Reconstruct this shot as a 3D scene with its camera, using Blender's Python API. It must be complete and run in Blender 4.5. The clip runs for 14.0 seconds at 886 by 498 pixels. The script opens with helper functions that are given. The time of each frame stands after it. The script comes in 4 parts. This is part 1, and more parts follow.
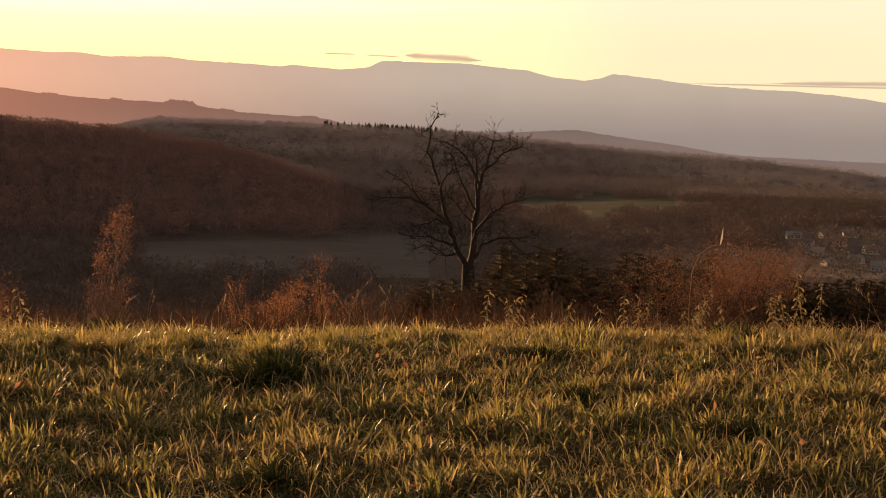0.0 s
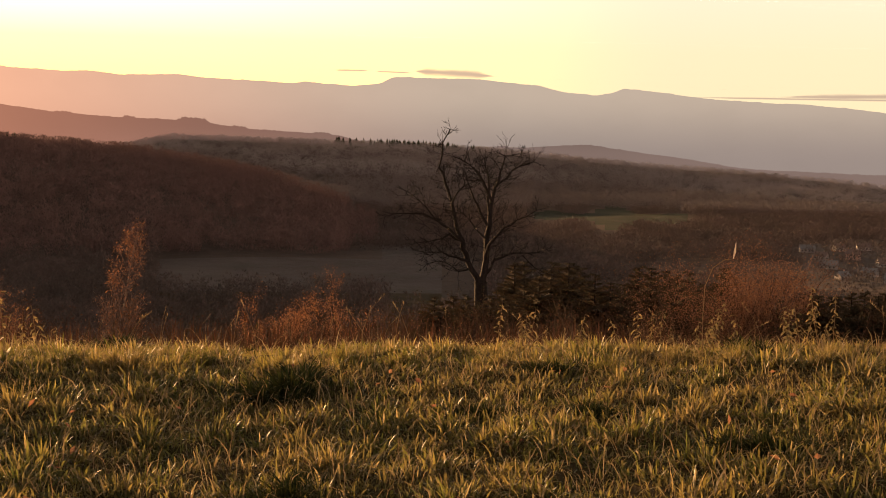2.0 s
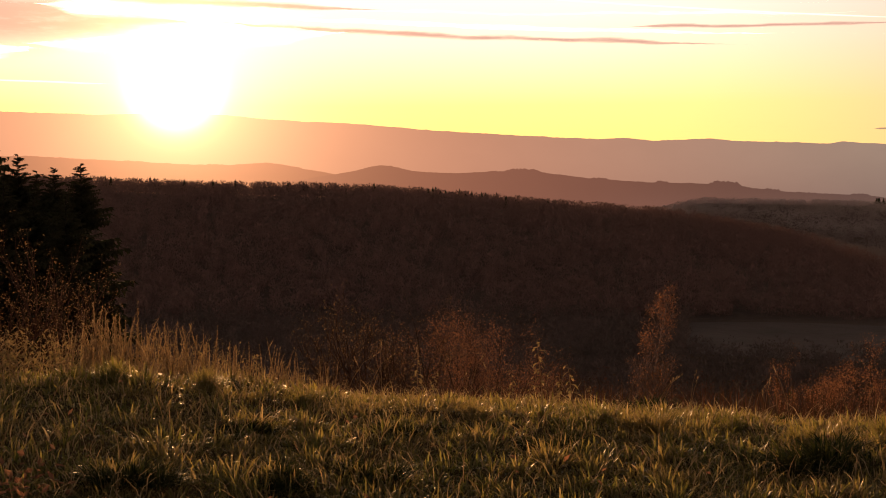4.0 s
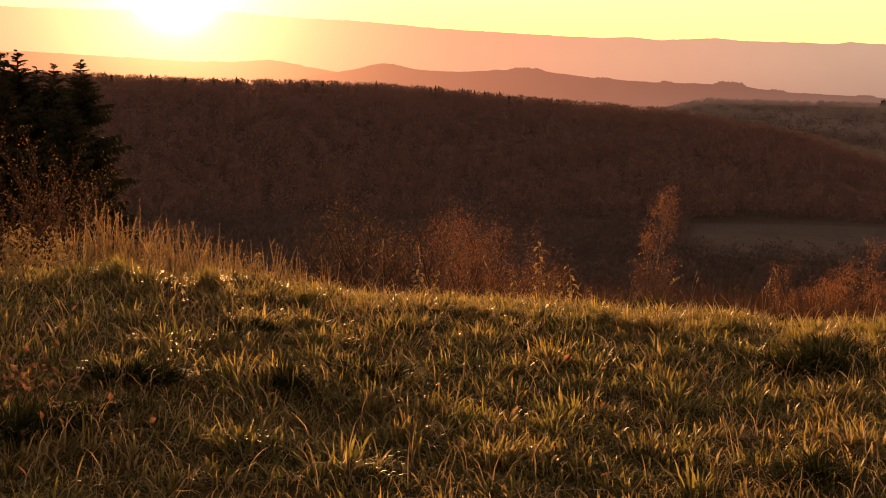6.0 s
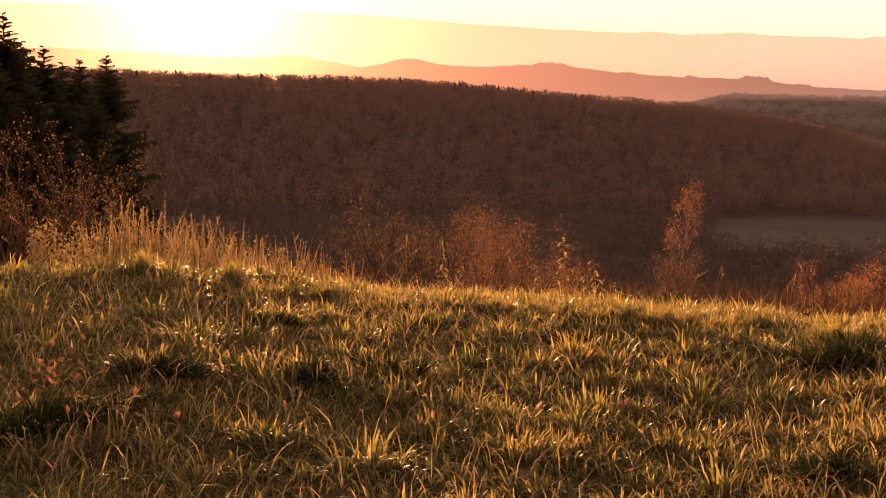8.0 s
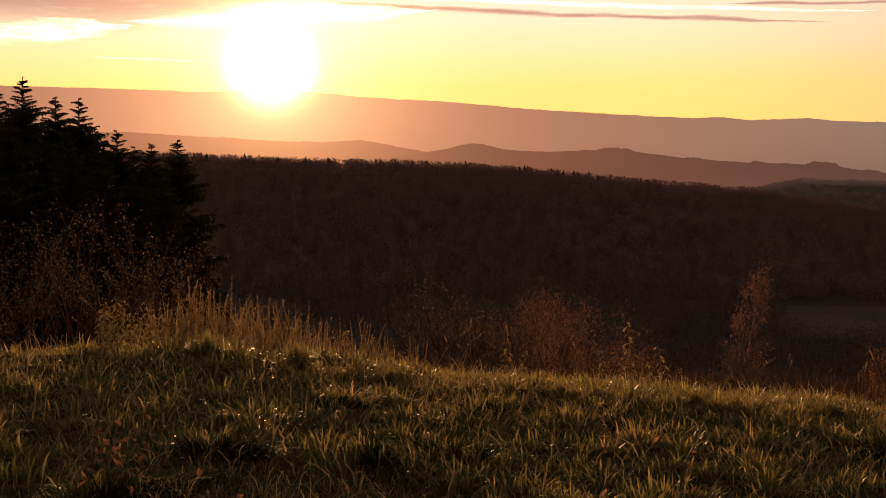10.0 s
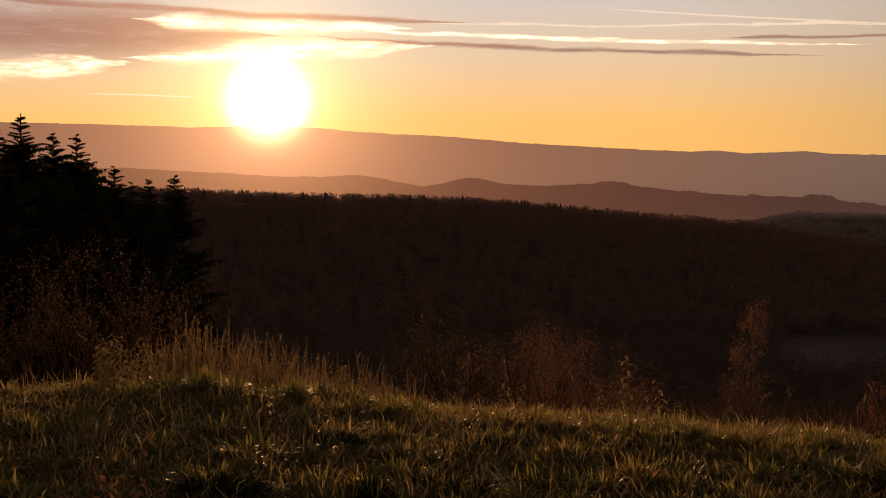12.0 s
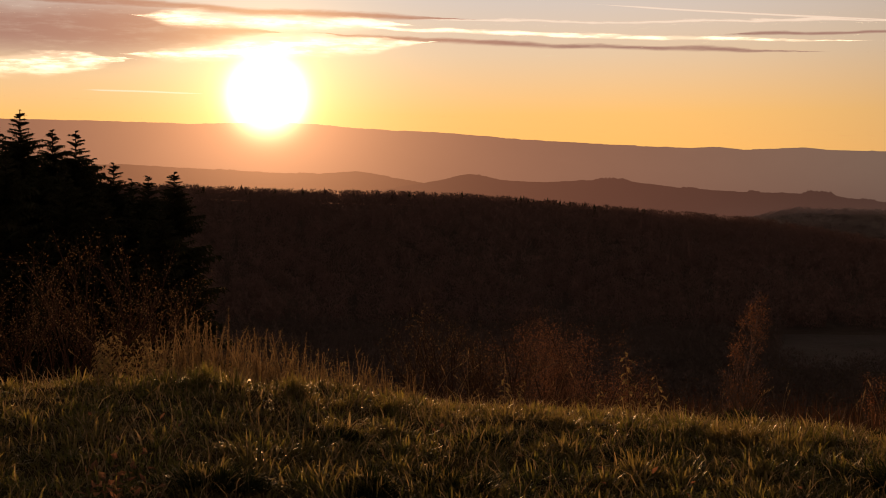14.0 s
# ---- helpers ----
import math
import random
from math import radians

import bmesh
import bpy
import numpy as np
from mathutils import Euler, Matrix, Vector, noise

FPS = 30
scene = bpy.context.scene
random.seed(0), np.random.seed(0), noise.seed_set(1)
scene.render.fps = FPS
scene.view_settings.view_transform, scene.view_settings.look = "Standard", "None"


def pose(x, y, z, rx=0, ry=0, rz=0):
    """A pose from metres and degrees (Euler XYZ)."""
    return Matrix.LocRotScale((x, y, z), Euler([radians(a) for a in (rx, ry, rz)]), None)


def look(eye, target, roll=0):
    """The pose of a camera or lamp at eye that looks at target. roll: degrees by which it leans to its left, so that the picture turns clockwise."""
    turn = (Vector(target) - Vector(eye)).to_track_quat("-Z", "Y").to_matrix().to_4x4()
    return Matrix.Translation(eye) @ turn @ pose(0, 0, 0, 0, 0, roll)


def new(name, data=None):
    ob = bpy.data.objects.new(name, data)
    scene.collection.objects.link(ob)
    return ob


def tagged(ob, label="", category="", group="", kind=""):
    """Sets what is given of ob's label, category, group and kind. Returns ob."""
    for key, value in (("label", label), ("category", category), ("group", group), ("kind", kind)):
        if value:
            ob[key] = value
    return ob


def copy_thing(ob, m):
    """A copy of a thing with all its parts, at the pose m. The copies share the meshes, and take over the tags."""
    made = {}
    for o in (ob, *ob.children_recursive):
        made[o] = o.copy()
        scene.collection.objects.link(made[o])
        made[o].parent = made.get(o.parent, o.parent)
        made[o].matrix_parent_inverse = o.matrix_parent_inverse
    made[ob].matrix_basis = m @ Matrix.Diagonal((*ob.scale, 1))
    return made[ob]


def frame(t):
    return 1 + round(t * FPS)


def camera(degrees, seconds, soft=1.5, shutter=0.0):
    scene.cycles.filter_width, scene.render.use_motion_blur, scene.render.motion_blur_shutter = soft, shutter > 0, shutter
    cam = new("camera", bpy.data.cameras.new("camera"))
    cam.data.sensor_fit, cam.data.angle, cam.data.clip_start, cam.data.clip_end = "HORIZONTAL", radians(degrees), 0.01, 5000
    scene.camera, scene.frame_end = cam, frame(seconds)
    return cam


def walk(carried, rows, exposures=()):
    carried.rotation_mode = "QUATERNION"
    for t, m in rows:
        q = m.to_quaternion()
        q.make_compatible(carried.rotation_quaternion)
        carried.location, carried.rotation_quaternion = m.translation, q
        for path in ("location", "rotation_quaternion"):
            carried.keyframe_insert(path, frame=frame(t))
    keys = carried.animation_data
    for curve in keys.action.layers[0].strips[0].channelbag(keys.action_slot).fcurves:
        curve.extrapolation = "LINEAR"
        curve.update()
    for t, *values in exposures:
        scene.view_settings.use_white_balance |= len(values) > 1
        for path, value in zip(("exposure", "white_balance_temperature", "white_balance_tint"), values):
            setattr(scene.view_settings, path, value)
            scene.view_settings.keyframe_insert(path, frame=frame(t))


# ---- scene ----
cam = camera(38.0, 14.0, soft=1.0)
EYE = 1.7

# seconds, heading to the right of +y, pitch and lean in degrees
PATH = [
    (0.0, 0.0, -6.40, 1.26), (0.5, -0.01, -6.39, 1.30), (1.0, 0.06, -6.44, 1.15),
    (1.5, 0.01, -5.83, 1.15), (2.0, -0.57, -5.72, 0.87), (2.2, -1.50, -5.74, 0.48),
    (2.5, -6.60, -4.80, 0.30), (2.7, -14.46, -5.97, -1.05), (2.9, -15.46, -7.37, -0.72),
    (3.0, -17.03, -6.47, -0.66), (3.2, -18.81, -3.41, -0.62), (3.3, -20.89, -2.74, -0.62),
    (3.5, -20.95, -3.39, -0.45), (3.7, -23.77, -2.80, -0.60), (5.8, -24.04, -7.05, -0.35),
    (6.0, -24.08, -7.45, -0.05), (6.5, -24.02, -7.43, -0.05), (7.0, -23.94, -7.79, -0.02),
    (7.5, -23.82, -8.63, 0.0), (8.0, -25.15, -7.66, -0.15), (8.2, -26.05, -8.08, 0.08),
    (8.3, -27.04, -7.92, 0.16), (8.5, -28.09, -5.63, 0.43), (8.7, -27.85, -5.88, 0.45),
    (10.8, -28.24, -2.76, -0.02), (11.0, -28.20, -2.68, 0.0), (11.5, -27.95, -2.46, -0.20),
    (12.0, -27.90, -2.40, -0.25), (12.5, -27.95, -2.51, -0.40), (13.0, -28.08, -2.34, -0.55),
    (13.5, -27.90, -2.54, -0.33), (14.0, -27.88, -2.56, -0.26),
]
EXPOSURES = [(0.0, 1.35, 6800, 14), (2.2, 1.35, 6900, 15), (2.7, 1.3, 7600, 20), (3.0, 1.35, 8200, 27), (3.3, 0.9, 7300, 24), (3.5, 0.7, 7200, 24), (3.7, 0.5, 7200, 24),
             (5.8, 0.9, 8400, 30), (6.1, 1.42, 8600, 34), (6.5, 1.58, 8600, 35), (7.5, 1.9, 8600, 36), (8.0, 2.05, 8600, 36), (8.4, 2.0, 8400, 34), (8.7, 1.6, 8200, 32),
             (10.8, -0.35, 7400, 24), (11.2, -0.5, 7400, 24), (14.0, -0.5, 7400, 24)]
walk(cam, [(t, pose(0, 0, EYE, 90 + pitch, 0, -yaw) @ pose(0, 0, 0, 0, 0, lean)) for t, yaw, pitch, lean in PATH], EXPOSURES)


# ---- world and sun ----
SUN_AZ, SUN_EL = -35.6, 4.2


def heading(az, el=0.0):
    a, e = radians(az), radians(el)
    return Vector((math.sin(a) * math.cos(e), math.cos(a) * math.cos(e), math.sin(e)))


class Nodes:
    """Short hands for a node tree."""

    def __init__(self, tree):
        self.tree = tree
        tree.nodes.clear()

    def add(self, kind, **values):
        node = self.tree.nodes.new(kind)
        for key, value in values.items():
            setattr(node, key, value)
        return node

    def put(self, socket, value):
        if isinstance(value, bpy.types.NodeSocket):
            self.tree.links.new(value, socket)
        else:
            if socket.type == "RGBA" and len(value) == 3:
                value = (*value, 1)
            socket.default_value = value

    def math(self, op, a, b=0.0, c=0.0, clamp=False):
        node = self.add("ShaderNodeMath", operation=op, use_clamp=clamp)
        for socket, value in zip(node.inputs, (a, b, c)):
            self.put(socket, value)
        return node.outputs[0]

    def step(self, x, lo, hi):
        node = self.add("ShaderNodeMapRange", interpolation_type="SMOOTHSTEP")
        for key, value in (("Value", x), ("From Min", lo), ("From Max", hi)):
            self.put(node.inputs[key], value)
        return node.outputs[0]

    def mix(self, f, a, b, blend="MIX"):
        node = self.add("ShaderNodeMix", data_type="RGBA", blend_type=blend, clamp_factor=True)
        for socket, value in ((node.inputs[0], f), (node.inputs[6], a), (node.inputs[7], b)):
            self.put(socket, value)
        return node.outputs[2]

    def ramp(self, f, stops, mode="LINEAR"):
        node = self.add("ShaderNodeValToRGB")
        node.color_ramp.interpolation = mode
        for i, (at, colour) in enumerate(stops):
            e = node.color_ramp.elements[i] if i < 2 else node.color_ramp.elements.new(at)
            e.position, e.color = at, (*colour, 1)
        self.put(node.inputs[0], f)
        return node.outputs[0]

    def noise(self, vector, scale, detail=4.0, rough=0.55):
        node = self.add("ShaderNodeTexNoise")
        node.inputs["Scale"].default_value, node.inputs["Detail"].default_value = scale, detail
        node.inputs["Roughness"].default_value = rough
        if vector is not None:
            self.put(node.inputs["Vector"], vector)
        return node.outputs["Fac"]

    def vec(self, x, y, z=0.0):
        node = self.add("ShaderNodeCombineXYZ")
        for socket, value in zip(node.inputs, (x, y, z)):
            self.put(socket, value)
        return node.outputs[0]

    def scaled(self, colour, f):
        node = self.add("ShaderNodeVectorMath", operation="SCALE")
        self.put(node.inputs[0], colour)
        self.put(node.inputs["Scale"], f)
        return node.outputs[0]

    def plus(self, a, b):
        node = self.add("ShaderNodeVectorMath", operation="ADD")
        self.put(node.inputs[0], a)
        self.put(node.inputs[1], b)
        return node.outputs[0]


def build_world():
    world = bpy.data.worlds.new("sunset_sky")
    scene.world = world
    world.use_nodes = True
    n = Nodes(world.node_tree)
    way = n.add("ShaderNodeTexCoord").outputs["Generated"]
    xyz = n.add("ShaderNodeSeparateXYZ")
    n.put(xyz.inputs[0], way)
    x, y, z = xyz.outputs
    deg = 180 / math.pi
    az = n.math("MULTIPLY", n.math("ARCTAN2", x, y), deg)
    el = n.math("MULTIPLY", n.math("ARCSINE", z), deg)
    off = n.math("ABSOLUTE", n.math("SUBTRACT", az, SUN_AZ))
    d_el = n.math("SUBTRACT", el, SUN_EL)
    ang = n.math("SQRT", n.math("ADD", n.math("MULTIPLY", off, off), n.math("MULTIPLY", d_el, d_el)))
    # the clear sky
    sky = n.add("ShaderNodeTexSky", sky_type="NISHITA", sun_disc=False, sun_elevation=radians(SUN_EL),
                sun_rotation=radians(SUN_AZ), air_density=1.2, dust_density=2.5)
    dome = n.mix(1.0, n.scaled(sky.outputs[0], 0.26), (1.0, 0.84, 0.68), "MULTIPLY")
    # the low band of evening light, yellow on the sun's side, cream away from it
    near = n.ramp(n.math("DIVIDE", el, 12.0), [(0.0, (3.4, 1.75, 0.40)), (0.28, (3.1, 1.9, 0.62)), (0.5, (2.45, 2.0, 1.35)), (0.75, (1.9, 1.95, 1.9)), (1.0, (1.3, 1.45, 1.5))])
    away = n.ramp(n.math("DIVIDE", el, 12.0), [(0.0, (0.98, 0.80, 0.50)), (0.25, (0.96, 0.82, 0.54)), (0.6, (0.98, 0.88, 0.70)), (1.0, (0.82, 0.88, 0.88))])
    band = n.mix(n.step(off, 14.0, 46.0), near, away)
    far_side = n.step(off, 50.0, 120.0)
    band = n.mix(far_side, band, (2.0, 1.3, 1.05))
    clear = n.mix(n.step(el, 9.0, 24.0), band, dome)
    # streaks and banks of cloud low over the sun, lit at their edges
    warp = n.noise(n.vec(n.math("MULTIPLY", az, 0.16), n.math("MULTIPLY", el, 0.9)), 1.0, 5, 0.6)
    wob = n.math("MULTIPLY", n.math("SUBTRACT", warp, 0.5), 1.0)

    def streak(az0, el0, az1, el1, thick, ragged=0.5):
        """A long thin cloud from one place of the sky to another: 0 outside, 1 in its middle."""
        t = n.math("DIVIDE", n.math("SUBTRACT", az, az0), az1 - az0)
        line = n.math("ADD", el0, n.math("MULTIPLY", t, el1 - el0))
        line = n.math("ADD", line, n.math("MULTIPLY", wob, ragged))
        d = n.math("ABSOLUTE", n.math("SUBTRACT", el, line))
        ends = n.math("MULTIPLY", n.step(t, 0.0, 0.18), n.math("SUBTRACT", 1.0, n.step(t, 0.75, 1.0)))
        width = n.math("MULTIPLY", ends, n.math("ADD", thick * 0.45, n.math("MULTIPLY", warp, thick * 1.1)))
        return n.math("SUBTRACT", 1.0, n.step(n.math("DIVIDE", d, n.math("ADD", width, 0.0005)), 0.1, 1.0))

    def both(a, b):
        return n.math("MAXIMUM", a, b)

    bright = both(streak(-42, 5.95, -28, 6.6, 0.5, 1.0), streak(-41.5, 7.5, -29, 7.3, 0.42, 0.7))
    bright = both(bright, streak(-54, 5.3, -41, 5.65, 0.6, 2.0))
    bright = both(bright, streak(-33, 7.3, -9, 6.2, 0.10, 0.6))
    torn = n.noise(n.vec(n.math("MULTIPLY", az, 0.55), n.math("MULTIPLY", el, 3.2)), 1.0, 6, 0.65)
    bright = n.math("MULTIPLY", bright, n.math("ADD", 0.25, n.math("MULTIPLY", n.step(torn, 0.40, 0.60), 0.75)))
    wisp = both(streak(-21.5, 8.15, -3, 6.55, 0.05, 0.05), streak(-43.5, 4.4, -38.2, 4.3, 0.05, 0.15))
    wisp = both(wisp, streak(-30, 7.6, -6, 7.0, 0.09, 0.9))
    dark = both(streak(-68, 7.25, -34.5, 6.9, 2.0, 0.9), streak(-48, 8.25, -26, 7.55, 0.24, 0.6))
    dark = both(dark, both(streak(-34, 6.95, -10.8, 5.85, 0.17, 0.55), streak(-16, 6.7, -4, 6.5, 0.10, 0.4)))
    small = both(streak(-5.5, 2.12, -3.9, 2.12, 0.06, 0.1), streak(-3.7, 2.1, -2.0, 2.05, 0.05, 0.1))
    small = both(small, streak(-2.0, 2.12, 1.7, 1.95, 0.24, 0.5))
    small = both(small, both(streak(10, 1.15, 24, 1.05, 0.06, 0.1), streak(13.5, 1.2, 30, 1.35, 0.16, 0.3)))
    clear = n.mix(n.math("MULTIPLY", wisp, 0.6), clear, (3.4, 2.9, 2.3))
    dark = n.math("MULTIPLY", dark, n.math("ADD", 0.75, n.math("MULTIPLY", n.step(torn, 0.25, 0.55), 0.25)))
    clear = n.mix(n.math("MULTIPLY", dark, 0.95), clear, n.mix(n.step(off, 1.0, 16.0), (1.5, 0.74, 0.52), (1.15, 0.68, 0.55)))
    clear = n.mix(n.math("MULTIPLY", bright, 0.9), clear, (6.3, 5.3, 3.6))
    clear = n.mix(n.math("MULTIPLY", small, 0.9), clear, (0.52, 0.40, 0.30))
    # the glow round the sun
    halo = n.math("POWER", 2.718, n.math("MULTIPLY", ang, -0.42))
    core = n.math("POWER", 2.718, n.math("MULTIPLY", n.math("MULTIPLY", ang, ang), -0.95))
    clear = n.plus(clear, n.scaled((1.0, 0.72, 0.30), n.math("MULTIPLY", halo, 6.0)))
    clear = n.plus(clear, n.scaled((1.0, 0.86, 0.55), n.math("MULTIPLY", core, 60.0)))
    bg = n.add("ShaderNodeBackground")
    n.put(bg.inputs[0], clear)
    bg.inputs[1].default_value = 0.43
    out = n.add("ShaderNodeOutputWorld")
    n.put(out.inputs[0], bg.outputs[0])


build_world()
sun = new("sun", bpy.data.lights.new("sun", "SUN"))
sun.data.energy, sun.data.angle, sun.data.color = 5.0, radians(0.6), (1.0, 0.57, 0.245)
sun.matrix_world = look((0, 0, 0), -heading(SUN_AZ, SUN_EL))


# ---- materials ----
def material(name):
    m = bpy.data.materials.new(name)
    m.use_nodes = True
    return m, Nodes(m.node_tree)


def finish(n, shader):
    n.put(n.add("ShaderNodeOutputMaterial").inputs[0], shader)


def principled(n, colour, rough, bump=None, strength=0.4, distance=0.02, metallic=0.0, sheen=0.5):
    b = n.add("ShaderNodeBsdfPrincipled")
    b.inputs["Specular IOR Level"].default_value = sheen
    n.put(b.inputs["Base Color"], colour)
    n.put(b.inputs["Roughness"], rough)
    b.inputs["Metallic"].default_value = metallic
    if bump is not None:
        node = n.add("ShaderNodeBump")
        node.inputs["Strength"].default_value, node.inputs["Distance"].default_value = strength, distance
        n.put(node.inputs["Height"], bump)
        n.put(b.inputs["Normal"], node.outputs[0])
    return b.outputs[0]


def leaf_material(name, colours, through_share=0.45, rough=0.5, patch=None, glow=1.0):
    """Leaves, blades and twigs: each island takes its own colour, and light passes through."""
    m, n = material(name)
    geo = n.add("ShaderNodeNewGeometry")
    stops = [(i / max(1, len(colours) - 1), c) for i, c in enumerate(colours)]
    colour = n.ramp(geo.outputs["Random Per Island"], stops)
    if patch:
        spot = n.noise(geo.outputs["Position"], patch[0], 3)
        colour = n.mix(n.step(spot, 0.42, 0.62), colour, n.mix(0.42, colour, patch[1]))
    fine = n.noise(geo.outputs["Position"], 60.0, 2)
    colour = n.mix(n.math("MULTIPLY", fine, 0.5), colour, n.scaled(colour, 0.55))
    solid = principled(n, colour, rough, sheen=0.25 if rough < 0.8 else 0.08)
    thin = n.add("ShaderNodeBsdfTranslucent")
    n.put(thin.inputs[0], n.scaled(colour, glow))
    both = n.add("ShaderNodeMixShader")
    both.inputs[0].default_value = through_share
    n.put(both.inputs[1], solid)
    n.put(both.inputs[2], thin.outputs[0])
    finish(n, both.outputs[0])
    return m


def bark_material(name, dark, light, scale=14.0):
    m, n = material(name)
    pos = n.add("ShaderNodeTexCoord").outputs["Object"]
    a = n.noise(pos, scale, 6, 0.65)
    b = n.noise(pos, scale * 0.15, 3)
    colour = n.mix(n.step(a, 0.35, 0.68), dark, light)
    colour = n.mix(n.math("MULTIPLY", b, 0.5), colour, n.scaled(dark, 1.3))
    finish(n, principled(n, colour, 0.95, a, 0.7, 0.02, sheen=0.15))
    return m


def ground_material(name, a, b, c, scale, fine):
    m, n = material(name)
    pos = n.add("ShaderNodeNewGeometry").outputs["Position"]
    big, small = n.noise(pos, scale, 5), n.noise(pos, fine, 6, 0.65)
    colour = n.mix(n.step(big, 0.38, 0.62), a, b)
    colour = n.mix(n.step(small, 0.45, 0.75), colour, c)
    finish(n, principled(n, colour, 1.0, small, 0.8, 0.4 / fine, sheen=0.05))
    return m


M_SOIL = ground_material("meadow_soil", (0.04, 0.03, 0.012), (0.075, 0.05, 0.022), (0.11, 0.07, 0.03), 1.3, 26.0)
M_SLOPE = ground_material("rough_slope", (0.055, 0.038, 0.022), (0.08, 0.05, 0.03), (0.04, 0.04, 0.018), 0.07, 0.9)
M_FIELD = ground_material("valley_field", (0.095, 0.074, 0.068), (0.115, 0.09, 0.08), (0.082, 0.068, 0.058), 0.01, 0.06)
M_GREEN = ground_material("green_field", (0.032, 0.037, 0.022), (0.038, 0.042, 0.026), (0.055, 0.047, 0.036), 0.012, 0.05)
M_WOOD_FLOOR = ground_material("forest_floor", (0.085, 0.06, 0.05), (0.07, 0.05, 0.042), (0.10, 0.07, 0.058), 0.012, 0.12)


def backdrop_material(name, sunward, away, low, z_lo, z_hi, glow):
    """Hills far off in the evening haze: light scattered by the air in front of them, painted into their emission."""
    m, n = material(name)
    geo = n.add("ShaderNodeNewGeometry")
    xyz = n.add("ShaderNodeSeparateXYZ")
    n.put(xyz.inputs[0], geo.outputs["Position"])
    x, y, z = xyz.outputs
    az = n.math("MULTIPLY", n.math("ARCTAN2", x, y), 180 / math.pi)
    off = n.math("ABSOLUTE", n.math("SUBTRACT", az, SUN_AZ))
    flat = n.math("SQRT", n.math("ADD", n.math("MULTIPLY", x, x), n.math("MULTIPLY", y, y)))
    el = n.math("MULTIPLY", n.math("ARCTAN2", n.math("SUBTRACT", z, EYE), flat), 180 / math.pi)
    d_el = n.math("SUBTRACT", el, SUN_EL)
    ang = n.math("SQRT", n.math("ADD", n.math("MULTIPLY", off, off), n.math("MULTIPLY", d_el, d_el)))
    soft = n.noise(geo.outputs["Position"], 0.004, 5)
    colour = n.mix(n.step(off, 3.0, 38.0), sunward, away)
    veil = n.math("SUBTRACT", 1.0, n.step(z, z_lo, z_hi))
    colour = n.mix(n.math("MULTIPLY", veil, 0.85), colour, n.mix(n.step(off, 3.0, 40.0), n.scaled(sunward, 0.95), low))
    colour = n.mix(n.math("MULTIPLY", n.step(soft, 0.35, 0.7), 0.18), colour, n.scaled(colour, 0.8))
    # the sun's glow over the crests, painted into the hills' own emission
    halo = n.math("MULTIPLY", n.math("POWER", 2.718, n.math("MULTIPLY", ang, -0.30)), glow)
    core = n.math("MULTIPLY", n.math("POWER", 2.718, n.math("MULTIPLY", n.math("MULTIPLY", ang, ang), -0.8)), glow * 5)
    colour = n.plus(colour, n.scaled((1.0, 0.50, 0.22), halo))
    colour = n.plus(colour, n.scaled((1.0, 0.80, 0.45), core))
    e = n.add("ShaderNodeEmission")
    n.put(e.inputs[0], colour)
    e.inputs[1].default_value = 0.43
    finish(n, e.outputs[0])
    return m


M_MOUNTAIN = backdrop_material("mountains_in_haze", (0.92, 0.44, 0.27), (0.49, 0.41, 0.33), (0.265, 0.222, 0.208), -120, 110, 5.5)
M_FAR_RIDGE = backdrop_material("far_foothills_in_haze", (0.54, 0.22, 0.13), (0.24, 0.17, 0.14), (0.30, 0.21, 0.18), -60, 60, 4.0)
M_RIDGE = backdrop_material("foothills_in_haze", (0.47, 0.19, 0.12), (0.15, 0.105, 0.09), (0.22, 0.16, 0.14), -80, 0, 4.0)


# ---- making meshes ----
def mesh_from(name, verts, faces, mats, index=None, smooth=False):
    me = bpy.data.meshes.new(name)
    me.from_pydata([tuple(v) for v in verts], [], [tuple(f) for f in faces])
    for m in mats if isinstance(mats, (list, tuple)) else [mats]:
        me.materials.append(m)
    if index is not None:
        me.polygons.foreach_set("material_index", np.asarray(index, dtype=np.int32))
    if smooth:
        me.polygons.foreach_set("use_smooth", np.ones(len(me.polygons), dtype=bool))
    me.update()
    return me


def part(name, mesh, parent, label=""):
    ob = new(name, mesh)
    ob.parent = parent
    return tagged(ob, label)


class Build:
    """Gathers vertices and faces of one mesh."""

    def __init__(self):
        self.v, self.f = [], []

    def tube(self, path, radii, sides=5):
        start = len(self.v)
        path = [Vector(p) for p in path]
        for i, p in enumerate(path):
            d = (path[min(i + 1, len(path) - 1)] - path[max(i - 1, 0)]).normalized()
            a = d.orthogonal().normalized()
            b = d.cross(a)
            for k in range(sides):
                t = 2 * math.pi * k / sides
                self.v.append(p + (a * math.cos(t) + b * math.sin(t)) * radii[i])
        for i in range(len(path) - 1):
            for k in range(sides):
                o, q = start + i * sides, (k + 1) % sides
                self.f.append((o + k, o + q, o + sides + q, o + sides + k))
        return self

    def leaf(self, p, d, up, length, width):
        """A folded leaf of four faces."""
        d, p = d.normalized(), Vector(p)
        s = d.cross(up)
        s = (s if s.length > 1e-4 else d.orthogonal()).normalized()
        u = s.cross(d)
        o = len(self.v)
        self.v += [p, p + d * length * 0.45 + s * width / 2 + u * width * 0.15, p + d * length, p + d * length * 0.45 - s * width / 2 + u * width * 0.15]
        self.f += [(o, o + 1, o + 2), (o, o + 2, o + 3)]

    def mesh(self, name, mat, smooth=False):
        return mesh_from(name, self.v, self.f, mat, smooth=smooth)


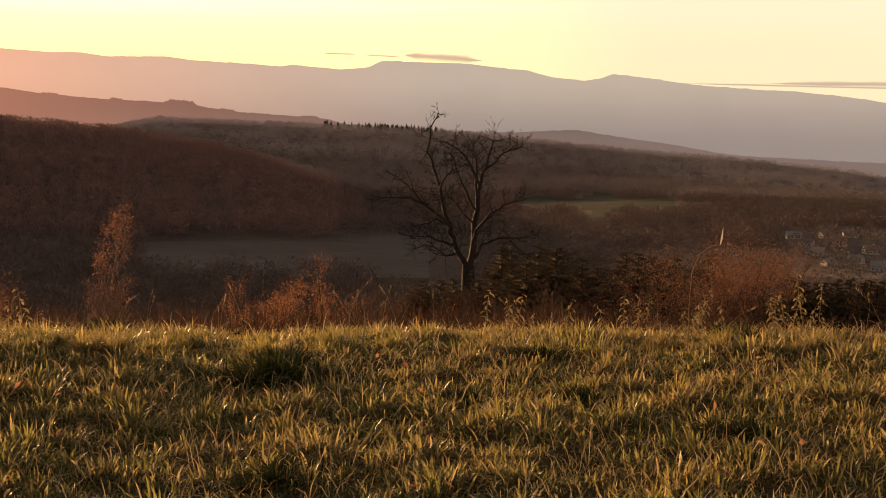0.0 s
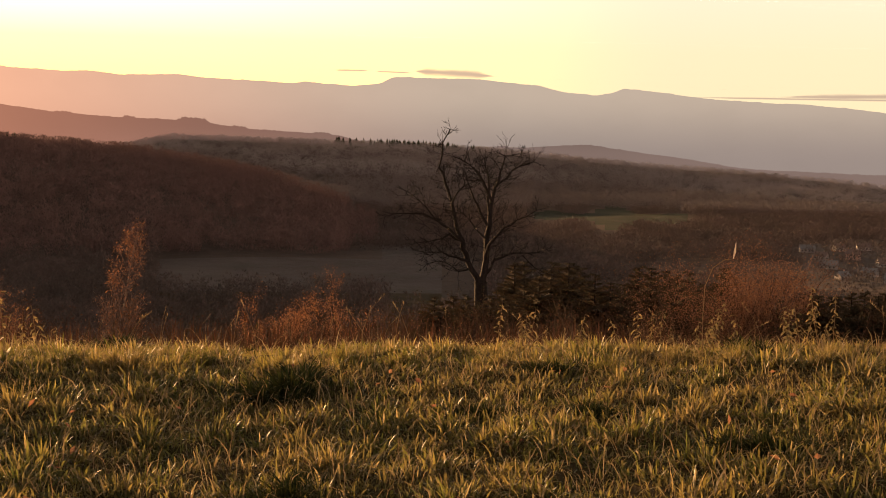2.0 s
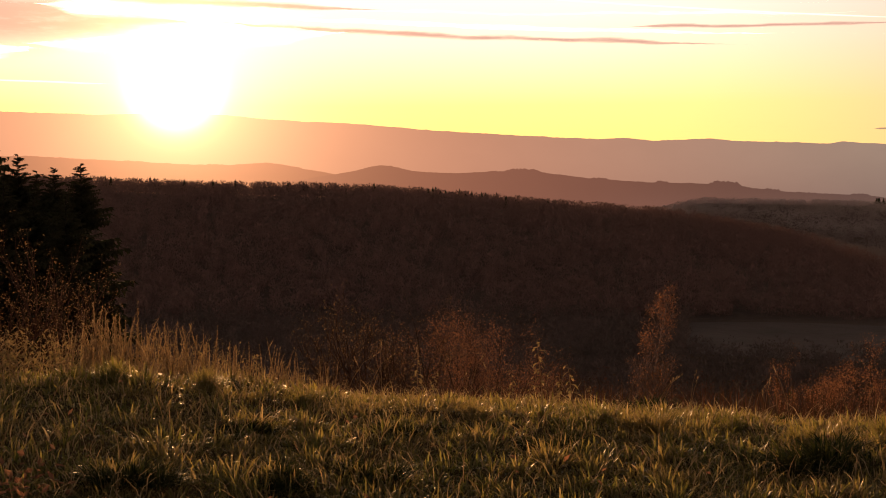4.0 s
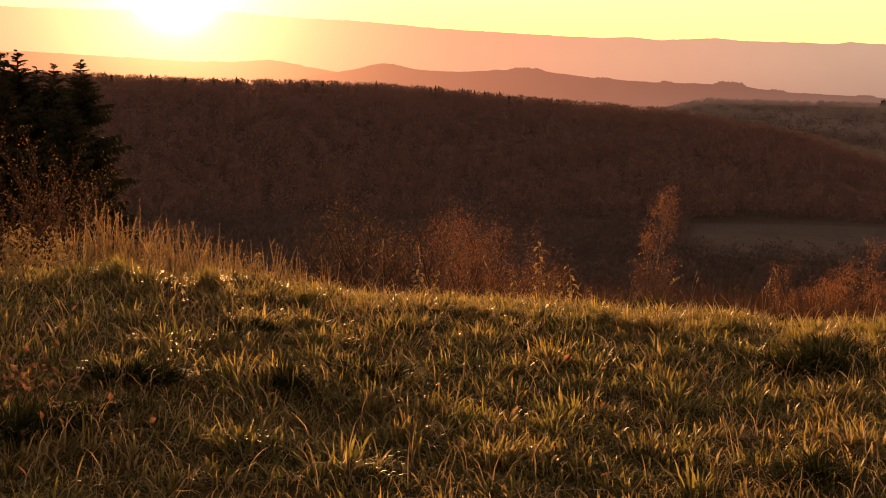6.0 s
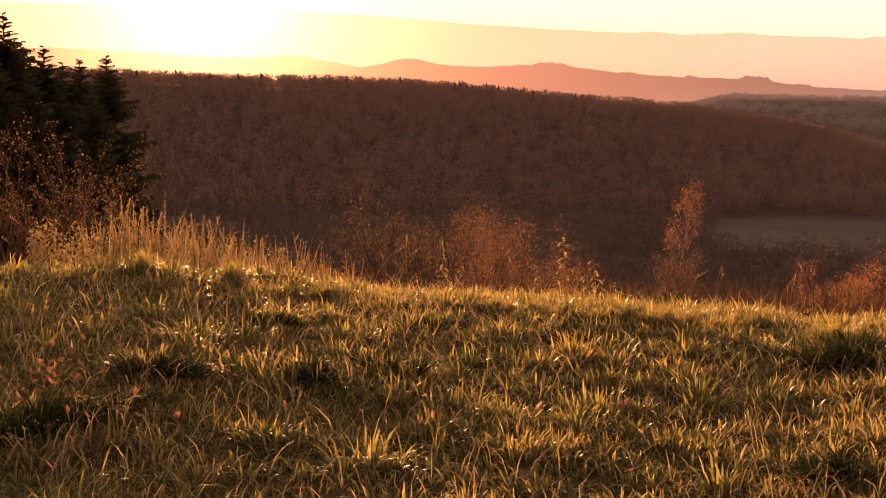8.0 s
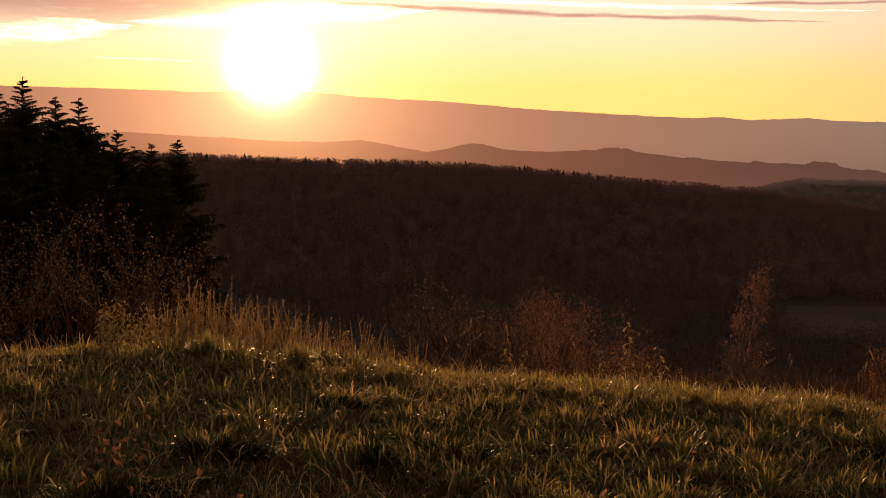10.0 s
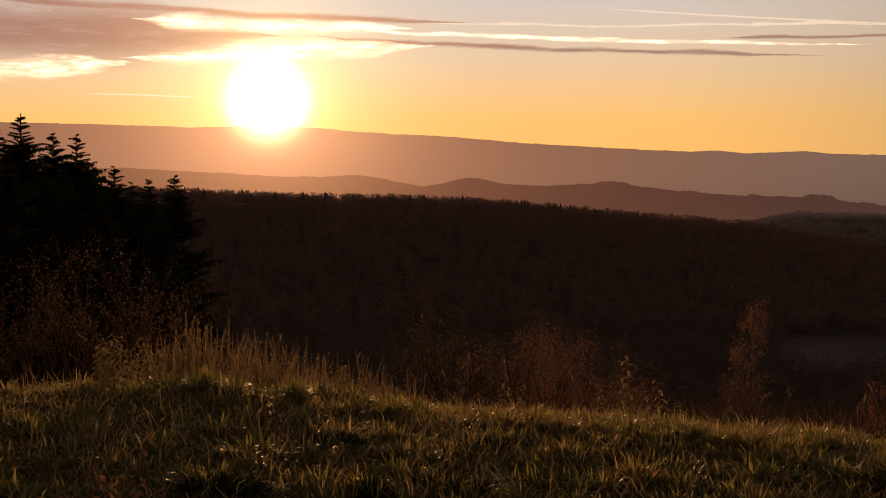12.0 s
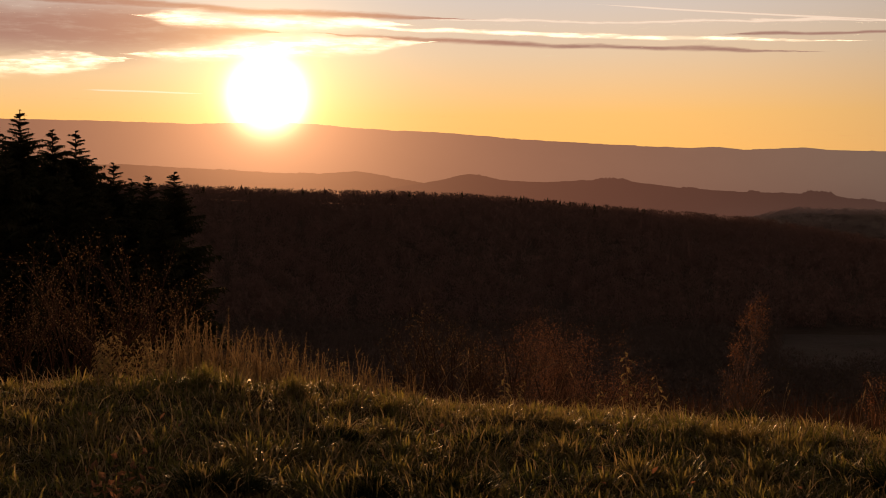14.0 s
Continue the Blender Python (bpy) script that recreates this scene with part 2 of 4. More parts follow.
def smooth01(x):
    x = np.clip(x, 0, 1)
    return x * x * (3 - 2 * x)


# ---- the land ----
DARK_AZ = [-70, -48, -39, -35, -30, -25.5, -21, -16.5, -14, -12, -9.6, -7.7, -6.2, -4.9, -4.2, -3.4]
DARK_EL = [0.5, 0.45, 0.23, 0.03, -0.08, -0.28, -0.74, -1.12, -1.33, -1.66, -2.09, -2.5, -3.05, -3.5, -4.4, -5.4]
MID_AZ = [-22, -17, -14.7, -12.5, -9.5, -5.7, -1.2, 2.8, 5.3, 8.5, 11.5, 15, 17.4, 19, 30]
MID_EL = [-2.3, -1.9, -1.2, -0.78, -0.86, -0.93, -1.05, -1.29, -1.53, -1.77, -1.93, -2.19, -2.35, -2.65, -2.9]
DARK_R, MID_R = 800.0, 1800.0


def wave(x, y, scale, seed):
    """A cheap rolling noise between -1 and 1."""
    x, y = x / scale + seed * 3.1, y / scale - seed * 1.7
    return (np.sin(x * 1.1 + 1.3 * np.sin(y * 0.9 + seed)) + np.sin(y * 1.3 + 1.1 * np.sin(x * 0.7 + 2 * seed)) + np.sin(x * 2.3 - y * 1.9 + seed) * 0.6) / 2.6


def land(x, y):
    """The height of the land at x, y."""
    x, y = np.asarray(x, dtype=float), np.asarray(y, dtype=float)
    r, az = np.hypot(x, y), np.degrees(np.arctan2(x, y))
    z = np.interp(r, [0, 8.8, 9.6, 11, 14, 20, 40, 100, 200, 350, 500, 700, 1000, 1500, 1800, 2500, 5000],
                  [0, 0, -0.06, -0.32, -1.1, -3.0, -9.0, -24.0, -42.0, -50.0, -53.0, -58.0, -68.0, -88.0, -100.0, -150.0, -330.0])
    bank = np.interp(az, [-180, -65, -47, -42.5, -38, -33, -28, -20, -9, 0, 10, 19, 40, 180],
                     [0.2, 0.33, 0.34, 0.37, 0.36, 0.24, 0.13, 0.07, -0.02, 0.0, 0.05, 0.16, 0.2, 0.2])
    z = z + bank * np.clip((r - 0.6) / 8.7, 0, 1) * (1 - smooth01((r - 12.0) / 25.0))
    bumps = wave(x, y, 0.10, 1) * 0.023 + wave(x, y, 0.27, 3) * 0.02 + wave(x, y, 1.3, 2) * 0.022
    z = z + bumps * smooth01((r - 1.5) / 3) * (1 - smooth01((r - 10.0) / 20.0))
    z = z + wave(x, y, 60.0, 5) * 2.0 * smooth01((r - 60) / 200)
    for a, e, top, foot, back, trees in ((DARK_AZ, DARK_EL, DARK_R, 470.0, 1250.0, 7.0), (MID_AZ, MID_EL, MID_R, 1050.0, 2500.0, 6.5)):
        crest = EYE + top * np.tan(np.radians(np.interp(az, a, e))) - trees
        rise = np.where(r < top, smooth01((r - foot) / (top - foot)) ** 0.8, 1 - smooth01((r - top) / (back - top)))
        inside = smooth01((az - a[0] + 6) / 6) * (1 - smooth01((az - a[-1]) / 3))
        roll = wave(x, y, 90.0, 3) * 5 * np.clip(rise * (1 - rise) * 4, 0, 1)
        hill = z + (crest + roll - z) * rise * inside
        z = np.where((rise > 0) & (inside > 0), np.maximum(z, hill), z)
    return z


def build_ground():
    azs = np.concatenate([np.arange(-180, -60, 4.0), np.arange(-60, 30, 0.45), np.arange(30, 180, 4.0)])
    rs = np.concatenate([np.concatenate([np.arange(0.4, 3.6, 0.2), np.arange(3.6, 12, 0.1), np.arange(12, 14, 0.2)]), np.geomspace(14, 450, 60)[1:], np.linspace(450, 2600, 110)[1:], [3000, 3600, 4300, 4950]])
    a, r = np.meshgrid(np.radians(azs), rs)
    x, y = r * np.sin(a), r * np.cos(a)
    z = land(x, y)
    verts = np.stack([x, y, z], -1).reshape(-1, 3).tolist() + [(0, 0, 0)]
    na, nr, centre = len(azs), len(rs), len(azs) * len(rs)
    faces, index = [], []
    for j in range(nr - 1):
        for i in range(na):
            k = (i + 1) % na
            faces.append((j * na + i, (j + 1) * na + i, (j + 1) * na + k, j * na + k)[::-1])
            d, s = rs[j], azs[i]
            m = 0 if d < 13 else 1 if d < 400 else 2
            if d > 470 and s < -3.4 or d > 1000 or s < -13.5 and d > 150 or s > -1 and d > 60:
                m = 4
            if 15 < s < 22 and 430 < d < 640:
                m = 2
            if 3.3 < s < 10 and abs(d - 930) < 190 * (1 - abs(s - 6.8) / 5.5) * (0.8 + 0.3 * math.cos(2.1 * (s - 6.8))):
                m = 3
            index.append(m)
    faces += [(i, (i + 1) % na, centre)[::-1] for i in range(na)]
    index += [0] * na
    ob = new("ground", mesh_from("ground", verts, faces, [M_SOIL, M_SLOPE, M_FIELD, M_GREEN, M_WOOD_FLOOR], index, smooth=True))
    tagged(ob, "grassy hilltop meadow falling away into a wooded valley", "ground", kind="structure")


build_ground()


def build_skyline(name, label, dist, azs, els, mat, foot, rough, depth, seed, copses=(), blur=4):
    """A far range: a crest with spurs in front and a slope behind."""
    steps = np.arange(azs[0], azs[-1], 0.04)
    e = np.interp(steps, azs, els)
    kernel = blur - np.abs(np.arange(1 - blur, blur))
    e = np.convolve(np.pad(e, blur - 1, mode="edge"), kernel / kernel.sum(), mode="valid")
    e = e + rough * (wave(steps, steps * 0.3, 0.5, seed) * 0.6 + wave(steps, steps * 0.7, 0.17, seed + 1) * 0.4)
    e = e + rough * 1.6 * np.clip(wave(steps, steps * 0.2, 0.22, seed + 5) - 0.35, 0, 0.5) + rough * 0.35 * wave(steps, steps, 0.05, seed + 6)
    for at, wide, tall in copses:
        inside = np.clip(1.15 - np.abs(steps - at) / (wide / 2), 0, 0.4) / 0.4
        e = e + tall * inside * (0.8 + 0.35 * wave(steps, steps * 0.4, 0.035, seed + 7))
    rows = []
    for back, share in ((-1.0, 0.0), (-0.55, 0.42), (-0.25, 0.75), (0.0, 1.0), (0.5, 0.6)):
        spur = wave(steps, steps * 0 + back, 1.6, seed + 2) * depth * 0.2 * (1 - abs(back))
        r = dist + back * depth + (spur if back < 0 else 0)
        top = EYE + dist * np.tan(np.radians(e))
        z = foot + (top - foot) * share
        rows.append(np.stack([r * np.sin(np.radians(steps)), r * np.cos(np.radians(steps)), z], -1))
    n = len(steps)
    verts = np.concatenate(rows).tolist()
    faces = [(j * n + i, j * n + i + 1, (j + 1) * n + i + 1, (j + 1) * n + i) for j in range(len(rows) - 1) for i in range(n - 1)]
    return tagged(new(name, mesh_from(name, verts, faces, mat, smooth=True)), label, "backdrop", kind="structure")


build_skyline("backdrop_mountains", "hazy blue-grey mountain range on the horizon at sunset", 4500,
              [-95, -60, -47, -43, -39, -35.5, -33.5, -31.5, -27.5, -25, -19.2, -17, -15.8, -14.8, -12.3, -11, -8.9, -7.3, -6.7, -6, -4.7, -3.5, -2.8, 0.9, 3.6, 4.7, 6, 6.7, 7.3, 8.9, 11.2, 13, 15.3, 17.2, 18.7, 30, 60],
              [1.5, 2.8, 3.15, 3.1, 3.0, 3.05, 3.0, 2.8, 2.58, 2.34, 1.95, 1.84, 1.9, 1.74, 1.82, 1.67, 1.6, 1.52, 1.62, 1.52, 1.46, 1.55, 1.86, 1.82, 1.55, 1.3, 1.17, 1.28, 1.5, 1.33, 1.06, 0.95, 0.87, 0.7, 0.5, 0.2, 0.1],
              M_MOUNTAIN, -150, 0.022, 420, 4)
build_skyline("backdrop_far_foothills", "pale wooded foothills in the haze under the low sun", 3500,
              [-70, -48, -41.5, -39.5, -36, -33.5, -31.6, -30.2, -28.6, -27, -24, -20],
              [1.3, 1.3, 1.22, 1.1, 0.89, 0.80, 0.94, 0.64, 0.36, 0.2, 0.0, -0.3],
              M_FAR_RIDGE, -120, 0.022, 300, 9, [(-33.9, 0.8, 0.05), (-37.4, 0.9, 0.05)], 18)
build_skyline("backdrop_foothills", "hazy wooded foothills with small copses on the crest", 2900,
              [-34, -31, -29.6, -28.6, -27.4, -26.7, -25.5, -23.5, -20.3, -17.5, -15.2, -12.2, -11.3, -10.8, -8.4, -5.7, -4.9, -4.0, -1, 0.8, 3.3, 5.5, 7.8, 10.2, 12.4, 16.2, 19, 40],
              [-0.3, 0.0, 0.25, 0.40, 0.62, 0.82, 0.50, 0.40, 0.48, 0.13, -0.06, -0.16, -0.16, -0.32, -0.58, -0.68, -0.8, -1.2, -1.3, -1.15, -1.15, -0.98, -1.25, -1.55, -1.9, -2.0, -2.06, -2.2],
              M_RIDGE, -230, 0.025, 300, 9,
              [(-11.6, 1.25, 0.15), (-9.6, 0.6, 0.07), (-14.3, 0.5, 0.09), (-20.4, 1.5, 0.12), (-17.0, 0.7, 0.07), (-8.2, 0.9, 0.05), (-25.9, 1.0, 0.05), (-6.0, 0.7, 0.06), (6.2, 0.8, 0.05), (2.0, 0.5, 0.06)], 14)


# ---- colours of plants ----
M_GRASS = leaf_material("meadow_grass", [(0.063, 0.073, 0.018), (0.128, 0.122, 0.028), (0.20, 0.162, 0.043), (0.138, 0.136, 0.034), (0.30, 0.225, 0.115), (0.165, 0.137, 0.042), (0.048, 0.056, 0.016)], 0.6, 0.46, (1.6, (0.21, 0.14, 0.06)), 1.38)
# the tufts' backlit shade is put into this very dark green
M_SHADED_TUFT = leaf_material("tuft_grass", [(0.016, 0.024, 0.008), (0.028, 0.036, 0.011), (0.055, 0.056, 0.016)], 0.25, 0.85)
M_STRAW = leaf_material("dry_stalk", [(0.34, 0.25, 0.13), (0.24, 0.16, 0.08), (0.42, 0.33, 0.19)], 0.4, 0.9)
M_PALE = leaf_material("bleached_blade", [(0.75, 0.68, 0.55), (0.7, 0.62, 0.5)], 0.5, 0.8)
M_SEED = leaf_material("faded_seed_head", [(0.30, 0.21, 0.11), (0.22, 0.14, 0.07), (0.38, 0.28, 0.16)], 0.45, 0.9)
M_WEED = leaf_material("weed_leaf", [(0.24, 0.19, 0.085), (0.32, 0.23, 0.12), (0.16, 0.14, 0.065)], 0.5, 0.85)
M_RUSSET = leaf_material("russet_leaf", [(0.31, 0.145, 0.08), (0.21, 0.10, 0.06), (0.38, 0.195, 0.10), (0.15, 0.08, 0.055)], 0.45, 0.85)
M_OCHRE = leaf_material("ochre_leaf", [(0.16, 0.10, 0.05), (0.22, 0.14, 0.07), (0.10, 0.07, 0.04)], 0.42, 0.7)
M_TWIG = leaf_material("brown_twig", [(0.075, 0.042, 0.028), (0.11, 0.06, 0.036), (0.055, 0.034, 0.024)], 0.1, 0.85)
M_BRUSH = leaf_material("brushwood", [(0.07, 0.035, 0.022), (0.11, 0.05, 0.03), (0.05, 0.04, 0.02)], 0.2, 0.85)
# haze is put into the far woods' base colours: paler and greyer with distance
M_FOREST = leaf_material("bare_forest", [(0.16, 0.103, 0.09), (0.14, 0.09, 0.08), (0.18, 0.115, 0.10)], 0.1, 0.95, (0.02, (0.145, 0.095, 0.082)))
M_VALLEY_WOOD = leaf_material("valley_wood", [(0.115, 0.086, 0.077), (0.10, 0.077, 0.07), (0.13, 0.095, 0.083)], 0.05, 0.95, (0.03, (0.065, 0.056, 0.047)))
M_RIDGE_WOOD_HAZED = leaf_material("ridge_forest", [(0.265, 0.235, 0.225), (0.25, 0.22, 0.212), (0.28, 0.25, 0.238)], 0.05, 0.95, (0.006, (0.13, 0.10, 0.08)))
M_FOOT_WOOD_HAZED = leaf_material("foothill_forest", [(0.17, 0.146, 0.136), (0.16, 0.135, 0.127), (0.185, 0.157, 0.146)], 0.05, 0.95, (0.008, (0.15, 0.118, 0.098)))
M_HAZEL = leaf_material("hazel_leaf", [(0.22, 0.11, 0.07), (0.17, 0.09, 0.06), (0.27, 0.14, 0.08)], 0.4, 0.9)
M_DUSK = leaf_material("dusky_leaf", [(0.055, 0.042, 0.024), (0.075, 0.05, 0.032), (0.042, 0.04, 0.022)], 0.25, 0.9)
M_NEEDLE = leaf_material("needles", [(0.026, 0.03, 0.014), (0.04, 0.042, 0.02), (0.024, 0.022, 0.012)], 0.1, 0.9)
M_BARK = bark_material("tree_bark", (0.012, 0.0095, 0.008), (0.028, 0.0215, 0.0175))
M_BIRCH_BARK = bark_material("sapling_bark", (0.09, 0.06, 0.045), (0.28, 0.22, 0.18), 22.0)


def fast_mesh(name, verts, faces, mats, index=None):
    """A mesh from arrays; faces is a list of (n, k) arrays of corners."""
    me = bpy.data.meshes.new(name)
    loops = np.concatenate([f.reshape(-1) for f in faces]).astype(np.int32)
    sizes = np.concatenate([np.full(len(f), f.shape[1]) for f in faces]).astype(np.int32)
    me.vertices.add(len(verts))
    me.vertices.foreach_set("co", np.asarray(verts, dtype=np.float32).reshape(-1))
    me.loops.add(len(loops))
    me.loops.foreach_set("vertex_index", loops)
    me.polygons.add(len(sizes))
    me.polygons.foreach_set("loop_start", np.concatenate([[0], np.cumsum(sizes)[:-1]]).astype(np.int32))
    me.polygons.foreach_set("loop_total", sizes)
    for m in mats if isinstance(mats, (list, tuple)) else [mats]:
        me.materials.append(m)
    if index is not None:
        me.polygons.foreach_set("material_index", np.asarray(index, dtype=np.int32))
    me.update(calc_edges=True)
    me.validate()
    return me


rng = np.random.default_rng(7)


def blades(p, way, lean, length, width, bend=1.0, plain=False):
    """Blades of grass: base, two joints (plain: one) and a tip each."""
    n = len(p)
    h = np.stack([np.cos(way), np.sin(way), 0 * way], 1)
    turn = way + rng.normal(0, 0.7, n)
    s = np.stack([-np.sin(turn), np.cos(turn), 0 * turn], 1) * (width / 2)[:, None]
    up = np.array([0, 0, 1.0])

    def along(a):
        return np.cos(a)[:, None] * up + np.sin(a)[:, None] * h

    a = p
    b = a + along(lean * 0.5) * (length * 0.42)[:, None]
    c = b + along(lean * (1 + 0.3 * bend)) * (length * 0.33)[:, None]
    d = c + along(np.minimum(lean * (1.3 + 0.9 * bend), 2.2)) * (length * 0.25)[:, None]
    if plain:
        v = np.stack([a - s, a + s, b - s * 0.9, b + s * 0.9, d], 1).reshape(-1, 3)
        o = np.arange(n)[:, None] * 5
        return v, [o + [0, 1, 3, 2], o + [2, 3, 4]]
    v = np.stack([a - s, a + s, b - s * 0.95, b + s * 0.95, c - s * 0.65, c + s * 0.65, d], 1).reshape(-1, 3)
    o = np.arange(n)[:, None] * 7
    quads = np.concatenate([o + [0, 1, 3, 2], o + [2, 3, 5, 4]])
    return v, [quads, o + [4, 5, 6]]


def meadow():
    lo, hi = np.radians(-54), np.radians(27)

    def sector(n, r0, r1):
        a, r = rng.uniform(lo, hi, n), np.sqrt(rng.uniform(r0 * r0, r1 * r1, n))
        return r * np.sin(a), r * np.cos(a)

    # tussocks, taller and greener in patches
    cx, cy = sector(2900, 3.6, 11.4)
    vigour = 0.66 + 0.55 * wave(cx, cy, 0.10, 1) + 0.35 * wave(cx, cy, 0.27, 3) + rng.normal(0, 0.22, len(cx))
    vigour = np.clip(vigour + 0.8 * (rng.uniform(0, 1, len(cx)) < 0.10), 0.1, 2.0)
    count = (14 + 46 * vigour).astype(int)
    k = np.repeat(np.arange(len(cx)), count)
    n = len(k)
    way = rng.uniform(0, 2 * np.pi, n)
    out = np.abs(rng.normal(0, 0.07, n)) * (0.6 + vigour[k])
    x, y = cx[k] + np.cos(way) * out, cy[k] + np.sin(way) * out
    lean = np.clip(rng.normal(0.82, 0.5, n) + out * 2.4, 0.05, 1.6)
    length = (0.038 + 0.052 * vigour[k]) * rng.uniform(0.45, 1.35, n)
    p = np.stack([x, y, land(x, y) - 0.01], 1)
    v1, f1 = blades(p, way, lean, length, rng.uniform(0.006, 0.015, n), rng.uniform(0.0, 0.8, n))
    # the short sward between
    x, y = sector(125000, 3.6, 12.2)
    n = len(x)
    p = np.stack([x, y, land(x, y) - 0.008], 1)
    v2, f2 = blades(p, rng.uniform(0, 6.3, n), np.clip(rng.normal(0.7, 0.4, n), 0.05, 1.5), rng.uniform(0.03, 0.075, n), rng.uniform(0.004, 0.009, n), 0.4, plain=True)
    # matted blades behind the brow and flat straw
    x, y = sector(9000, 3.8, 11)
    n = len(x)
    p = np.stack([x, y, land(x, y) + 0.015], 1)
    v3, f3 = blades(p, rng.uniform(0, 6.3, n), np.clip(rng.normal(1.15, 0.25, n), 0.4, 1.6), rng.uniform(0.10, 0.26, n), rng.uniform(0.003, 0.006, n), 0.2)
    # thinner grass round about, where the meadow goes on
    a, r = rng.uniform(0, 2 * np.pi, 52000), 9.5 * np.sqrt(rng.uniform(0.002, 1, 52000))
    x, y = r * np.sin(a), r * np.cos(a)
    deg = np.degrees(np.arctan2(x, y))
    keep = (r < 3.7) | (deg < -54) | (deg > 27)
    x, y = x[keep], y[keep]
    n = len(x)
    p = np.stack([x, y, land(x, y) - 0.008], 1)
    v4, f4 = blades(p, rng.uniform(0, 6.3, n), np.clip(rng.normal(0.8, 0.4, n), 0.05, 1.5), rng.uniform(0.05, 0.16, n), rng.uniform(0.005, 0.010, n), plain=True)
    f2 = f2 + [f + len(v2) for f in f4]
    v2 = np.concatenate([v2, v4])
    grass = fast_mesh("meadow_grass", np.concatenate([v1, v2]), f1 + [f + len(v1) for f in f2], M_GRASS)
    tagged(new("meadow_grass", grass), "sunlit yellow-green tussocky grass on the hilltop", "grass", kind="stuff")
    tagged(new("dry_grass", fast_mesh("dry_grass", v3, f3, M_STRAW)), "pale dry straw lying matted in the meadow", "grass", kind="stuff")


meadow()


def spot(az, r, sink=0.0):
    x, y = r * math.sin(radians(az)), r * math.cos(radians(az))
    return Vector((x, y, float(land(x, y)) - sink))


def on_ground(az, el):
    """The place of the meadow seen under that angle."""
    r = EYE / math.tan(radians(-el))
    for _ in range(6):
        r = (EYE - spot(az, r).z) / math.tan(radians(-el))
    return min(r, 10.5)


def build_tufts():
    n = 950
    heart = rng.normal(0, 0.07, (5, 2))
    k = rng.integers(0, 5, n)
    way, out = rng.uniform(0, 2 * np.pi, n), np.abs(rng.normal(0, 0.065, n))
    x, y = heart[k, 0] + np.cos(way) * out, heart[k, 1] + np.sin(way) * out
    p = np.stack([x, y, 0 * x - 0.02], 1)
    way = np.arctan2(y, x) + rng.normal(0, 0.9, n)
    lean = np.clip(0.15 + np.hypot(x, y) * 2.6 + rng.normal(0, 0.32, n), 0.02, 1.5)
    v, f = blades(p, way, lean, rng.uniform(0.10, 0.30, n) * rng.uniform(0.75, 1.3, 5)[k], rng.uniform(0.004, 0.009, n))
    first = None
    places = [(-7.2, -12.2, 1.15), (4.85, -11.2, 0.7), (14.3, -14.2, 0.8), (13.3, -9.9, 0.75), (-7.3, -16.9, 0.7), (1.6, -13.2, 0.55), (6.7, -13.0, 0.55),
              (-18.5, -11.9, 0.6), (-27.5, -13.2, 0.75), (-31.0, -13.1, 0.65), (-38.0, -13.1, 0.7), (-39.5, -14.3, 0.55), (-43.2, -14.9, 1.0),
              (-19.3, -12.0, 0.6), (-15.0, -9.8, 0.9), (-26.2, -11.1, 0.5), (-32.8, -10.7, 0.5), (-37.5, -7.8, 0.7), (-9.2, -9.9, 0.6), (-4.8, -9.8, 0.6), (9.5, -9.6, 0.6)]
    for az, el, size in places:
        m = Matrix.Translation(spot(az, on_ground(az, el))) @ pose(0, 0, 0, 0, 0, rng.uniform(0, 360)) @ Matrix.Diagonal((size * 1.35, size * 1.35, size * 0.55, 1))
        if first is None:
            first = tagged(new("grass_tuft", fast_mesh("grass_tuft", v, f, M_SHADED_TUFT)), "dense green grass tuft in the meadow, darkened for its backlit shade", "grass tuft", "tufts in the meadow")
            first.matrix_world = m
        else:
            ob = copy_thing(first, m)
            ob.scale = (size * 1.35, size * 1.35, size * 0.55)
    # lighter tufts that break the line of the brow
    light = None
    for az, size in ((-14.8, 0.8), (-11.2, 0.5), (-7.6, 0.75), (-5.0, 0.7), (-2.1, 0.6), (1.9, 0.65), (4.4, 0.5), (7.4, 0.5), (10.1, 0.6), (12.8, 0.7), (16.4, 0.6), (-17.4, 0.6), (-22.6, 0.55), (-30.2, 0.55), (-34.6, 0.7), (-38.4, 0.75)):
        m = Matrix.Translation(spot(az, 8.9 + float(rng.uniform(-0.3, 0.3)))) @ pose(0, 0, 0, 0, 0, rng.uniform(0, 360))
        if light is None:
            light = tagged(new("grass_tuft", fast_mesh("brow_tuft", v, f, M_GRASS)), "sunlit yellow-green grass tuft on the brow", "grass tuft", "tufts on the brow")
            ob = light
            ob.matrix_world = m
        else:
            ob = copy_thing(light, m)
        ob.scale = (size, size, size * 0.72)


build_tufts()


